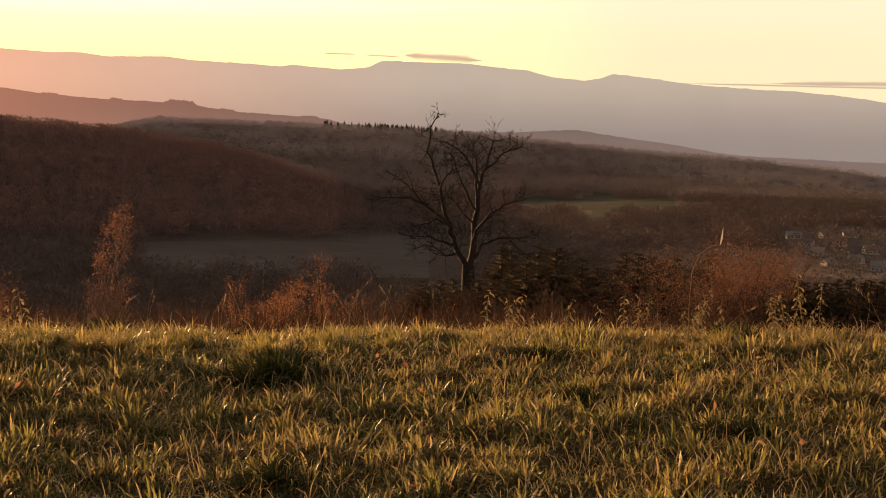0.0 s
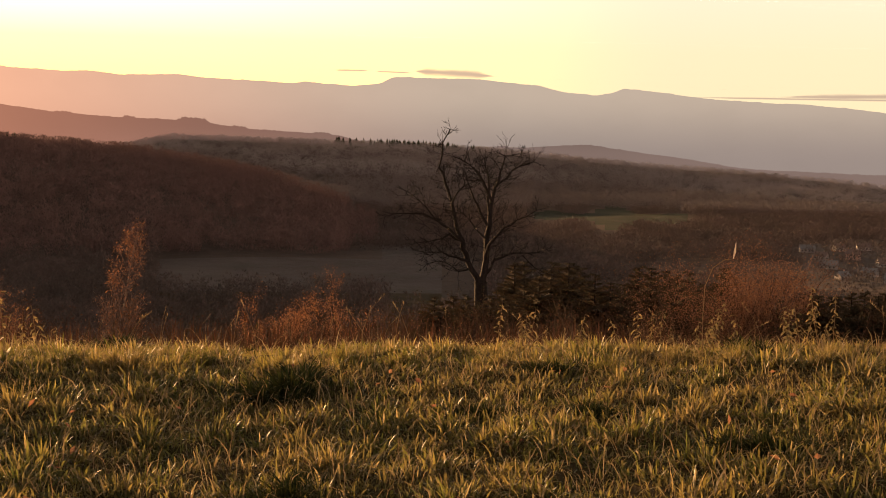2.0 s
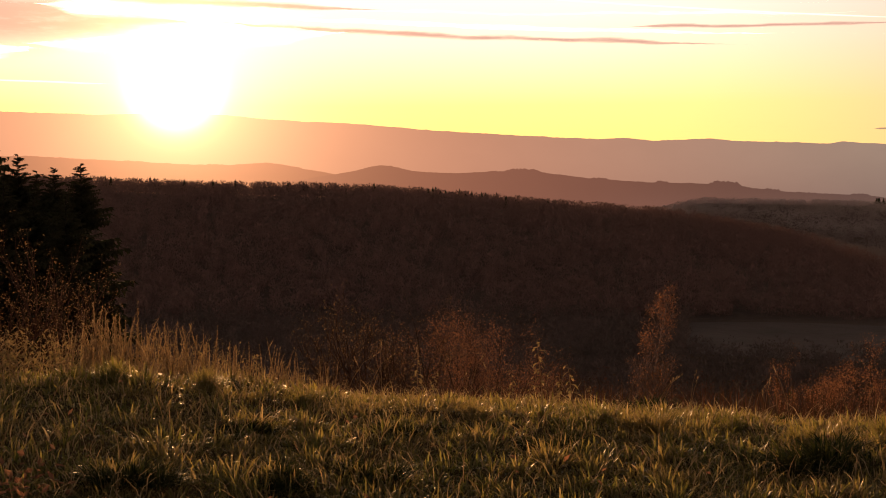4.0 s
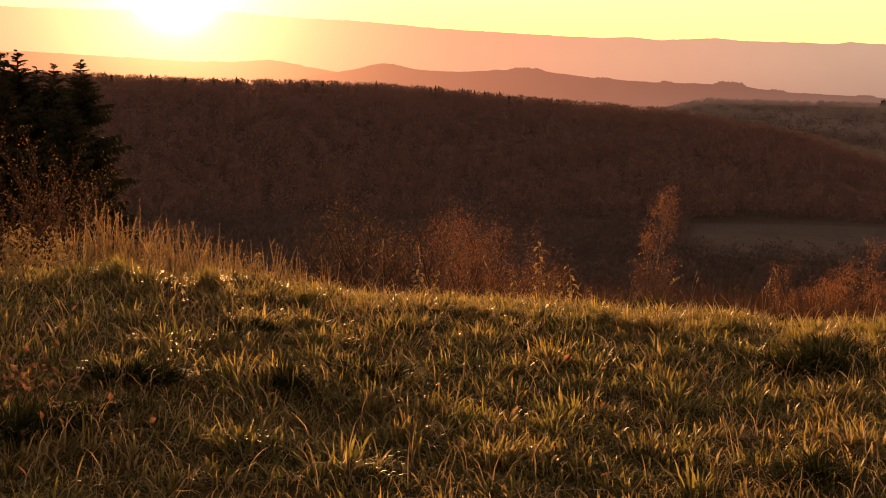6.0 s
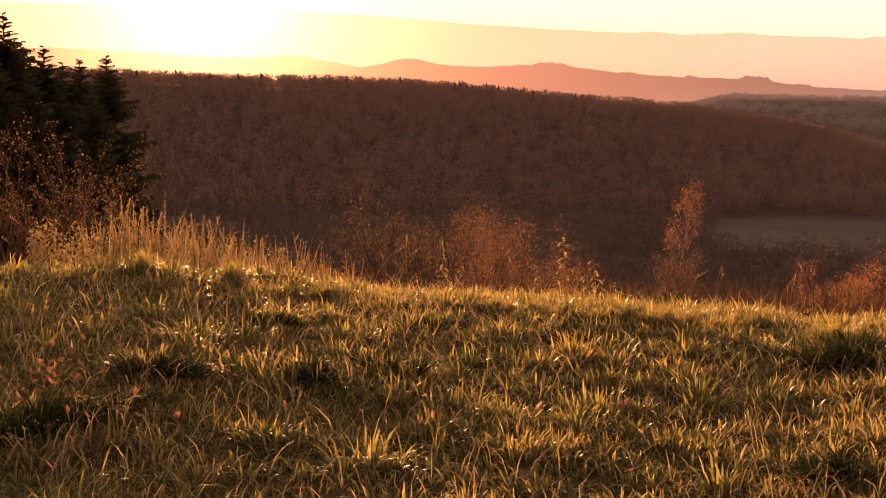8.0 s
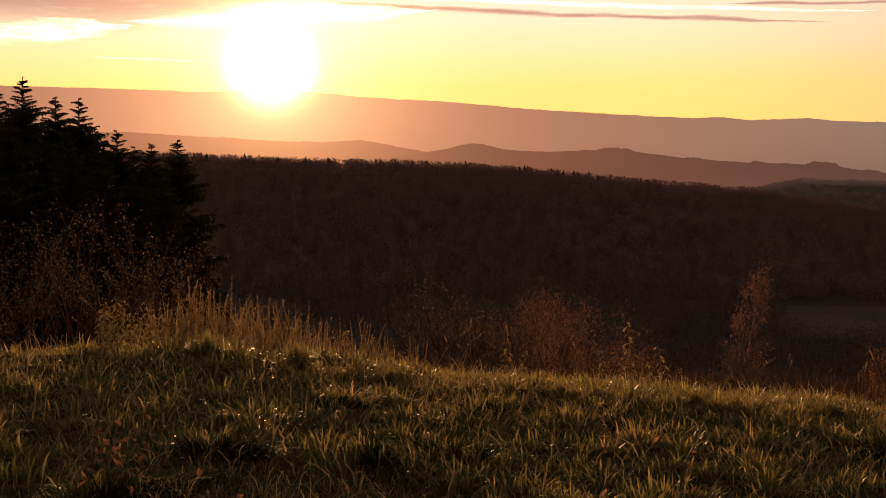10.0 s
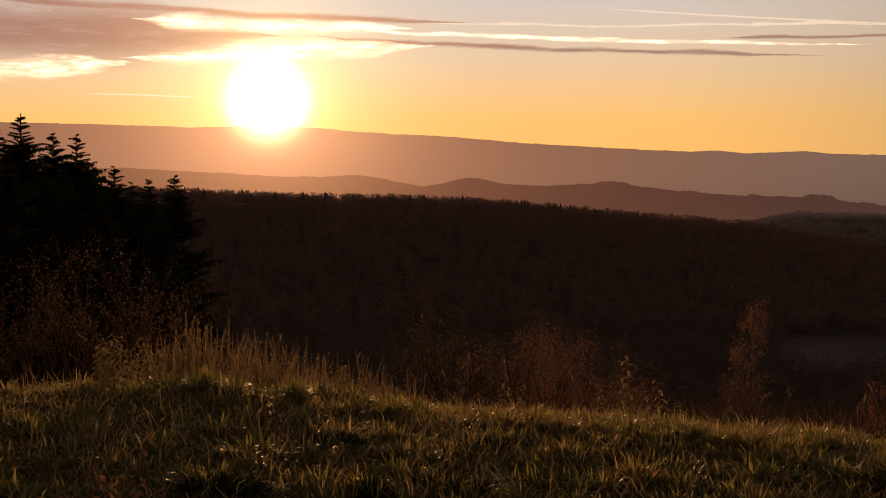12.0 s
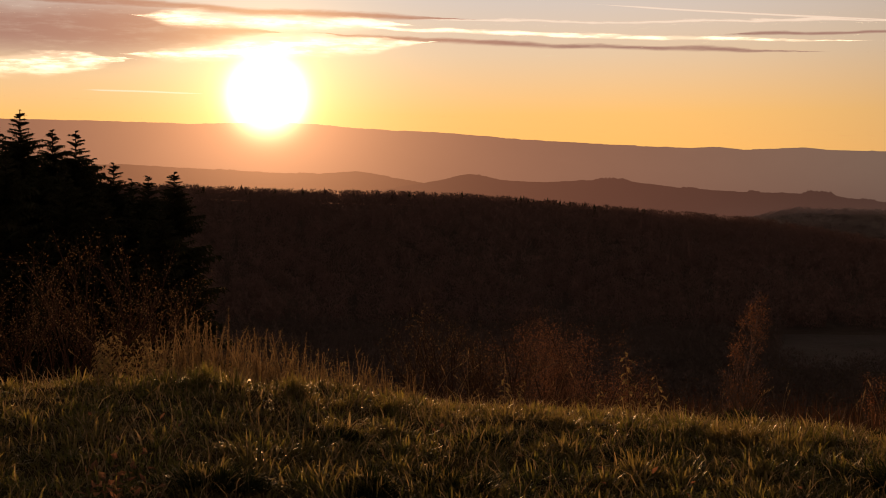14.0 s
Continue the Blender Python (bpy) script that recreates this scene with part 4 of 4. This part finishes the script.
def build_spruces():
    kinds = []
    for i in range(3):
        t, c = spruce_meshes(22.0, 5.6 + 0.6 * i, 70 + i)
        kinds.append((t, c))
    tops = [(-46.0, 3.5, 80), (-47.0, 2.8, 84), (-44.7, 2.7, 82), (-43.75, 2.65, 80), (-43.1, 1.45, 84), (-42.2, 1.3, 80), (-41.45, 0.6, 82), (-40.75, 0.7, 84), (-39.65, 0.9, 80),
            (-45.3, 1.6, 74), (-44.2, 0.9, 72), (-42.8, 0.2, 72), (-41.6, -0.5, 74), (-40.3, -0.6, 72), (-46.6, 1.9, 72), (-48.3, 3.0, 80), (-49.8, 3.6, 84), (-51.5, 3.2, 80), (-53.5, 3.7, 82)]
    for i, (az, el, r) in enumerate(tops):
        t, c = kinds[i % 3]
        ob = thing("spruce", "dark green spruce in the stand beside the meadow", "tree", "spruce stand", [("trunk", t, ""), ("crown", c, "")])
        base = spot(az, r, 0.3)
        s = (EYE + r * math.tan(radians(el)) - base.z) / 22.0
        ob.matrix_world = Matrix.Translation(base) @ pose(0, 0, 0, 0, 0, 47 * i)
        ob.scale = (s, s, s)
    # young dark conifers on the slope
    young = [spruce_meshes(9.0, 5.5 + 0.6 * i, 90 + i, 0.36, M_DUSK) for i in range(3)]
    for i in range(90):
        az, r = 2.4 + 9.8 * (i + 0.5) / 58 + float(rng.uniform(-0.3, 0.3)), float(rng.uniform(28, 46))
        if i >= 58:
            az, r = -0.9 + 0.28 * (i - 58), float(rng.uniform(24.5, 27.5))
        if i >= 72:
            az = 15.6 + 0.27 * (i - 72)
        t, c = young[i % 3]
        ob = thing("young_conifer", "dark young conifer on the slope below the brow", "tree", "young conifers on the slope", [("trunk", t, ""), ("crown", c, "")])
        base = spot(az, r, 0.1)
        s = (EYE + r * math.tan(radians(float(rng.uniform(-7.7, -6.2) if i < 58 else rng.uniform(-8.3, -7.6) if i < 72 else rng.uniform(-7.7, -6.9)))) - base.z) / 9.0
        ob.matrix_world = Matrix.Translation(base) @ pose(0, 0, 0, 0, 0, 61 * i)
        ob.scale = (s * 1.25, s * 1.25, s)


build_spruces()


def build_bare_tree():
    random.seed(5)
    r, az = 30.0, 1.15
    base = spot(az, r, 0.15)
    fork = EYE + r * math.tan(radians(-7.3)) - base.z
    tree = tagged(new("bare_tree"), "old bare broad-crowned tree below the brow", "tree")
    tree.matrix_world = Matrix.Translation(base) @ pose(0, 0, 0, 0, 0, -az)
    trunk = Build()
    trunk.tube([(-0.05, 0, 0), (0.02, 0, 0.3), (0.06, 0, fork * 0.5), (0.02, 0, fork * 0.85), (0, 0, fork + 0.08)], [0.34, 0.24, 0.19, 0.18, 0.15], 9)
    part("trunk", trunk.mesh("trunk", M_BARK, True), tree)
    limbs = [
        (0.075, [(0.00, 0.00), (-0.24, 0.38), (-0.36, 0.73), (-0.44, 1.02), (-0.62, 1.49), (-0.71, 1.91), (-0.88, 2.38), (-1.03, 2.73), (-0.96, 3.30), (-0.78, 3.62)]),
        (0.040, [(-0.32, 0.59), (-0.59, 0.67), (-0.92, 0.79), (-1.31, 0.78)]),
        (0.035, [(-0.44, 1.02), (-0.77, 1.17), (-1.08, 1.04), (-1.52, 0.96)]),
        (0.040, [(-0.44, 1.04), (-0.79, 1.36), (-1.12, 1.62), (-1.43, 1.98), (-1.72, 2.20)]),
        (0.030, [(-0.98, 1.49), (-1.39, 1.62), (-1.85, 1.62), (-2.31, 1.54)]),
        (0.025, [(-0.71, 1.91), (-0.53, 2.24), (-0.44, 2.55)]),
        (0.085, [(0.00, 0.00), (0.11, 0.57), (0.11, 1.10), (0.18, 1.62), (0.24, 2.02), (0.30, 2.31), (0.58, 2.51), (0.87, 2.79), (1.20, 2.90)]),
        (0.040, [(0.24, 1.98), (0.08, 2.28), (-0.08, 2.59), (-0.29, 2.81), (-0.54, 2.97)]),
        (0.035, [(0.17, 1.72), (0.15, 2.31), (0.11, 2.64), (0.03, 2.97)]),
        (0.030, [(0.32, 2.34), (0.41, 2.71), (0.50, 3.05), (0.88, 3.13)]),
        (0.040, [(0.11, 0.73), (0.32, 1.15), (0.53, 1.39), (0.82, 1.58), (1.25, 1.81)]),
        (0.040, [(0.08, 0.22), (0.29, 0.57), (0.66, 0.73), (1.08, 0.75), (1.53, 0.83)]),
        (0.022, [(0.96, 0.74), (1.25, 0.46), (1.53, 0.36)]),
        (0.035, [(0.13, 1.41), (-0.11, 1.89), (-0.29, 2.28), (-0.44, 2.57)]),
        (0.025, [(-0.24, 0.38), (-0.53, 0.30), (-0.86, 0.51), (-1.25, 0.46)]),
        (0.028, [(0.11, 1.10), (-0.16, 1.36), (-0.40, 1.65), (-0.59, 1.72)]),
    ]
    for thick, line in limbs:
        b, tips, deep = Build(), [], random.uniform(-0.45, 0.45)
        pts = [Vector((u, deep * math.hypot(u, w) * 0.6, fork + w)) for u, w in line]
        fine = []
        for j in range(len(pts) - 1):
            fine += [pts[j], pts[j].lerp(pts[j + 1], 0.5) + Vector((random.gauss(0, 0.025), random.gauss(0, 0.04), random.gauss(0, 0.025)))]
        fine.append(pts[-1])
        b.tube(fine, [thick * (1 - 0.86 * j / (len(fine) - 1)) ** 1.2 + 0.003 for j in range(len(fine))], 6)
        for j in range(2, len(fine)):
            short = 1 - 0.62 * j / len(fine)
            for k in range(5):
                d = (fine[j] - fine[j - 1]).normalized()
                side = Vector((random.gauss(0, 1), random.gauss(0, 0.8), random.gauss(0.1, 0.7))).normalized()
                grow(b, fine[j], d * 0.6 + side, random.uniform(0.32, 0.75) * short, 0.009, 2 if k < 2 else 1, tips, 0.8, 0.08, 4, 3, 0.0032)
        part("limb", b.mesh("limb", M_BARK), tree)


build_bare_tree()


# ---- woods on the hills ----
def wood_mesh(name, x, y, tall, wide, mat, per=22, fine=1.0):
    """Bare trees far off: each crown is a cloud of fine upright sprays round a hidden stem."""
    n = len(x)
    z = land(x, y)
    base = np.repeat(np.stack([x, y, z], 1), per, 0)
    h, w = np.repeat(tall, per), np.repeat(wide, per)
    m = n * per
    a, lift = rng.uniform(0, 2 * np.pi, m), rng.uniform(0.12, 0.95, m)
    out = np.sqrt(np.clip(1 - ((lift - 0.5) / 0.5) ** 2, 0.03, 1)) * np.sqrt(rng.uniform(0.05, 1.0, m))
    c = base + np.stack([np.cos(a) * out * w / 2, np.sin(a) * out * w / 2, lift * h], 1)
    up = np.stack([np.cos(a) * 0.35 + rng.normal(0, 0.3, m), np.sin(a) * 0.35 + rng.normal(0, 0.3, m), np.ones(m)], 1) * (h * 0.10 * fine)[:, None]
    b = rng.uniform(0, 2 * np.pi, m)
    s = np.stack([np.cos(b), np.sin(b), rng.normal(0, 0.4, m)], 1) * (w * fine * rng.uniform(0.04, 0.10, m))[:, None]
    v = np.stack([c - up + s, c - up - s, c + up], 1).reshape(-1, 3)
    o = np.arange(m)[:, None] * 3
    return fast_mesh(name, v, [o + [0, 1, 2]], mat)


def fir_mesh(name, x, y, tall):
    n, sides = len(x), 6
    z = land(x, y)
    verts, faces = [], []
    a = np.arange(sides) * 2 * np.pi / sides
    for lo, hi, w in ((0.1, 0.55, 0.22), (0.35, 0.8, 0.17), (0.6, 1.0, 0.11)):
        off = sum(len(v) for v in verts)
        jag = rng.uniform(0.7, 1.3, (n, sides))
        ring = np.stack([x[:, None] + np.cos(a) * jag * (w * tall)[:, None], y[:, None] + np.sin(a) * jag * (w * tall)[:, None], (z + lo * tall)[:, None] + 0 * jag], -1)
        tip = np.stack([x, y, z + hi * tall], 1)[:, None]
        verts.append(np.concatenate([ring, tip], 1).reshape(-1, 3))
        o = np.arange(n)[:, None] * (sides + 1) + off
        for k in range(sides):
            faces.append(o + [k, (k + 1) % sides, sides])
    return fast_mesh(name, np.concatenate(verts), faces, M_NEEDLE)


def polar(n, a0, a1, r0, r1):
    a, r = np.radians(rng.uniform(a0, a1, n)), np.sqrt(rng.uniform(r0 * r0, r1 * r1, n))
    return r * np.sin(a), r * np.cos(a)


def build_woods():
    x, y = polar(9500, -62, -3.2, 500, 835)
    n = len(x)
    edge = np.degrees(np.arctan2(x, y)) < -3.6 - 1.2 * (np.hypot(x, y) < 560)
    x, y = x[edge], y[edge]
    n = len(x)
    cx, cy = polar(1000, -62, -8, 770, 815)
    x, y = np.concatenate([x, cx]), np.concatenate([y, cy])
    n = len(x)
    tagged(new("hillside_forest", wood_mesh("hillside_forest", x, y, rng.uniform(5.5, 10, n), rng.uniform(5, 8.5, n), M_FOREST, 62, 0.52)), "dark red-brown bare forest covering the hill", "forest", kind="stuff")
    x, y = polar(14500, -24, 26, 960, 1830)
    r, az = np.hypot(x, y), np.degrees(np.arctan2(x, y))
    keep = ~((az > 0) & (wave(x, y, 120.0, 7) > 0.55) & (r < 1500)) & ~((np.abs(az - 6.6) < 3.4) & (r < 1090))
    x, y = x[keep], y[keep]
    n = len(x)
    low = np.hypot(x, y) < 1330 + 90 * wave(x, y, 150.0, 2)
    tagged(new("foothill_forest", wood_mesh("foothill_forest", x[low], y[low], rng.uniform(7, 12, low.sum()), rng.uniform(9, 15, low.sum()), M_FOOT_WOOD_HAZED, 34, 0.5)), "dark brown woods at the foot of the second ridge", "forest", kind="stuff")
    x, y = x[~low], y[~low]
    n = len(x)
    tagged(new("ridge_forest", wood_mesh("ridge_forest", x, y, rng.uniform(6, 9.5, n), rng.uniform(9, 14, n), M_RIDGE_WOOD_HAZED, 34, 0.5)), "brown woods on the second ridge", "forest", kind="stuff")
    # woods and hedges on the valley floor
    x, y = polar(9500, -4.5, 26, 140, 1050)
    r, az = np.hypot(x, y), np.degrees(np.arctan2(x, y))
    field = (az > 3.0) & (az < 10.6) & (np.abs(r - 880) < 265 * (1 - np.abs(az - 6.8) / 6) * (0.8 + 0.3 * np.cos(2.1 * (az - 6.8))))
    town = (az > 14.6) & (r > 330) & (r < 640)
    strip = (az < 1) & (r > 330) & (r < 520)
    keep = ~field & ~(town & (rng.uniform(0, 1, len(x)) < 0.8)) & ~strip & (wave(x, y, 45.0, 4) > -0.55)
    x, y = x[keep], y[keep]
    n = len(x)
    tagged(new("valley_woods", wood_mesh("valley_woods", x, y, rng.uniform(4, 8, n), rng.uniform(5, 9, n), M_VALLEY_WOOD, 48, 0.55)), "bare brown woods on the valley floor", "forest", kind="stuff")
    x, y = polar(7500, -60, -3, 130, 500)
    r, az = np.hypot(x, y), np.degrees(np.arctan2(x, y))
    keep = (az < -13.5 + wave(x, y, 40.0, 9)) | (r < 405) & (wave(x, y, 30.0, 9) > -0.5)
    x, y = x[keep], y[keep]
    n = len(x)
    tagged(new("slope_thicket", wood_mesh("slope_thicket", x, y, rng.uniform(3, 7, n), rng.uniform(3.5, 6.5, n), M_VALLEY_WOOD, 46, 0.55)), "brown thicket on the slope below the meadow", "thicket", kind="stuff")
    x, y = polar(1500, -60, 26, 38, 140)
    n = len(x)
    tagged(new("slope_scrub", wood_mesh("slope_scrub", x, y, rng.uniform(2, 4.5, n), rng.uniform(2.5, 4.5, n), M_BRUSH, 80, 0.46)), "dark brown scrub on the steep slope", "scrub", kind="stuff")
    # firs standing out on the crests
    a = np.radians(np.concatenate([rng.uniform(-31, -18.5, 34), rng.uniform(-24, -19.5, 12), rng.uniform(-46, -31, 30)]))
    r = rng.uniform(775, 812, len(a))
    tagged(new("crest_firs", fir_mesh("crest_firs", r * np.sin(a), r * np.cos(a), rng.uniform(7, 10.5, len(a)))), "small dark firs along the crest of the hill", "forest", kind="stuff")
    a = np.radians(np.concatenate([rng.uniform(-5.5, 0.8, 60), rng.uniform(-3.6, -1.2, 26)]))
    r = rng.uniform(1770, 1815, len(a))
    tagged(new("ridge_firs", fir_mesh("ridge_firs", r * np.sin(a), r * np.cos(a), rng.uniform(8, 12, len(a)))), "row of dark firs on the second ridge", "forest", kind="stuff")


build_woods()


# ---- the village ----
def plaster(name, a, b):
    m, n = material(name)
    pos = n.add("ShaderNodeTexCoord").outputs["Object"]
    big, small = n.noise(pos, 0.4, 4), n.noise(pos, 6.0, 5)
    finish(n, principled(n, n.mix(n.step(n.math("ADD", n.math("MULTIPLY", big, 0.7), n.math("MULTIPLY", small, 0.3)), 0.35, 0.65), a, b), 0.9, small, 0.3, 0.02))
    return m


M_WALL = plaster("house_plaster", (0.24, 0.215, 0.20), (0.18, 0.165, 0.155))
M_PINK = plaster("pink_plaster", (0.30, 0.20, 0.165), (0.24, 0.16, 0.135))
M_ROOF = plaster("roof_tiles", (0.15, 0.10, 0.085), (0.11, 0.08, 0.07))
M_SHEET = plaster("pale_sheet_roof", (0.17, 0.16, 0.16), (0.12, 0.12, 0.125))
M_PANE = plaster("dark_window", (0.03, 0.03, 0.035), (0.05, 0.05, 0.05))


def house(az, r, length, depth, height, turn, wall_mat, roof_mat, label):
    ob = tagged(new("house"), label, "house", "houses of the village")
    l, d, h, ridge = length / 2, depth / 2, height, height + depth * 0.42
    walls = Build()
    walls.v = [Vector(p) for p in ((-l, -d, -3), (l, -d, -3), (l, d, -3), (-l, d, -3), (-l, -d, h), (l, -d, h), (l, d, h), (-l, d, h), (-l, 0, ridge - 0.1), (l, 0, ridge - 0.1))]
    walls.f = [(0, 1, 5, 4), (2, 3, 7, 6), (1, 2, 6, 9, 5), (3, 0, 4, 8, 7)]
    part("wall", walls.mesh("wall", wall_mat), ob)
    roof = Build()
    e, drop = 0.5, 0.42 * 0.5
    for sgn in (-1, 1):
        o = len(roof.v)
        roof.v += [Vector(p) for p in ((-l - e, sgn * (d + e), h - drop), (l + e, sgn * (d + e), h - drop), (l + e, 0, ridge), (-l - e, 0, ridge),
                                       (-l - e, sgn * (d + e), h - drop + 0.22), (l + e, sgn * (d + e), h - drop + 0.22), (l + e, 0, ridge + 0.22), (-l - e, 0, ridge + 0.22))]
        roof.f += [tuple(o + k for k in q) for q in ((0, 1, 2, 3), (4, 5, 6, 7), (0, 1, 5, 4), (0, 3, 7, 4), (1, 2, 6, 5))]
    roof_ob = part("roof", roof.mesh("roof", roof_mat), ob)
    stack = Build()
    stack.tube([(l * 0.4, 0.6, ridge - 0.8), (l * 0.4, 0.6, ridge + 1.0)], [0.45, 0.42], 4)
    stack.tube([(l * 0.4, 0.6, ridge + 1.0), (l * 0.4, 0.6, ridge + 1.15)], [0.52, 0.52], 4)
    part("chimney", stack.mesh("chimney", M_PINK), roof_ob)
    for i in range(int(length // 3)):
        for z in ((1.0, 3.8) if height > 4.5 else (1.0,)):
            w = Build()
            x = -l + 1.8 + 3.0 * i
            w.v = [Vector(p) for p in ((x - 0.55, -d - 0.03, z), (x + 0.55, -d - 0.03, z), (x + 0.55, -d - 0.03, z + 1.3), (x - 0.55, -d - 0.03, z + 1.3), (x - 0.55, -d + 0.1, z), (x + 0.55, -d + 0.1, z), (x + 0.55, -d + 0.1, z + 1.3), (x - 0.55, -d + 0.1, z + 1.3))]
            w.f = [(0, 1, 2, 3), (0, 4, 5, 1), (1, 5, 6, 2), (2, 6, 7, 3), (3, 7, 4, 0)]
            part("window", w.mesh("window", M_PANE), ob)
    ob.matrix_world = Matrix.Translation(spot(az, r)) @ pose(0, 0, 0, 0, 0, turn - az)
    ob.scale = (0.5, 0.5, 0.5)


for az, r, l, d, h, turn, wm, rm, label in (
        (15.3, 590, 13, 8, 3.2, 10, M_WALL, M_SHEET, "low house with a pale sheet roof among the village gardens"),
        (15.9, 560, 10, 8, 3.0, -20, M_WALL, M_ROOF, "small plastered village house with a brown roof"),
        (16.2, 525, 14, 9, 3.0, 5, M_WALL, M_SHEET, "long low house with a pale roof"),
        (16.6, 600, 9, 8, 3.6, 30, M_WALL, M_ROOF, "village house with a dark tiled roof"),
        (17.2, 565, 11, 8, 5.2, -15, M_PINK, M_ROOF, "two-storey pink house with a tiled roof"),
        (17.6, 610, 12, 8, 3.4, 15, M_WALL, M_ROOF, "plastered village house with a brown roof"),
        (17.9, 505, 11, 8, 3.2, -25, M_WALL, M_SHEET, "low village house with a grey roof"),
        (18.5, 545, 12, 9, 3.0, 20, M_WALL, M_ROOF, "plastered village house with a brown roof"),
        (18.9, 480, 12, 9, 3.4, -10, M_WALL, M_SHEET, "house with a bright metal roof at the village edge"),
        (19.4, 590, 12, 8, 4.8, 0, M_WALL, M_ROOF, "two-storey plastered house with a tiled roof"),
        (16.8, 490, 9, 7, 2.8, 40, M_WALL, M_SHEET, "shed-like house with a pale roof"),
        (20.3, 530, 12, 9, 3.4, 12, M_WALL, M_ROOF, "plastered village house with a brown roof")):
    house(az, r, l, d, h, turn, wm, rm, label)


def fallen_leaves():
    b = Build()
    random.seed(77)
    for i in range(90):
        az, r = random.uniform(-46, 18), random.uniform(4.4, 8.5)
        p = spot(az, r) + Vector((0, 0, random.uniform(0.03, 0.10)))
        b.leaf(p, Vector((random.gauss(0, 1), random.gauss(0, 1), random.gauss(0.3, 0.5))), Vector((random.gauss(0, 0.6), random.gauss(0, 0.6), 1)), random.uniform(0.03, 0.07), random.uniform(0.02, 0.04))
    for i in range(110):
        az, r = random.gauss(-42.3, 1.0), random.gauss(6.2, 0.4)
        p = spot(az, r) + Vector((0, 0, random.uniform(0.02, 0.08)))
        b.leaf(p, Vector((random.gauss(0, 1), random.gauss(0, 1), random.gauss(0.3, 0.5))), Vector((random.gauss(0, 0.6), random.gauss(0, 0.6), 1)), random.uniform(0.03, 0.07), random.uniform(0.02, 0.045))
    tagged(new("fallen_leaves", b.mesh("fallen_leaves", M_RUSSET)), "orange-brown fallen leaves caught in the grass", "leaves", kind="stuff")


fallen_leaves()
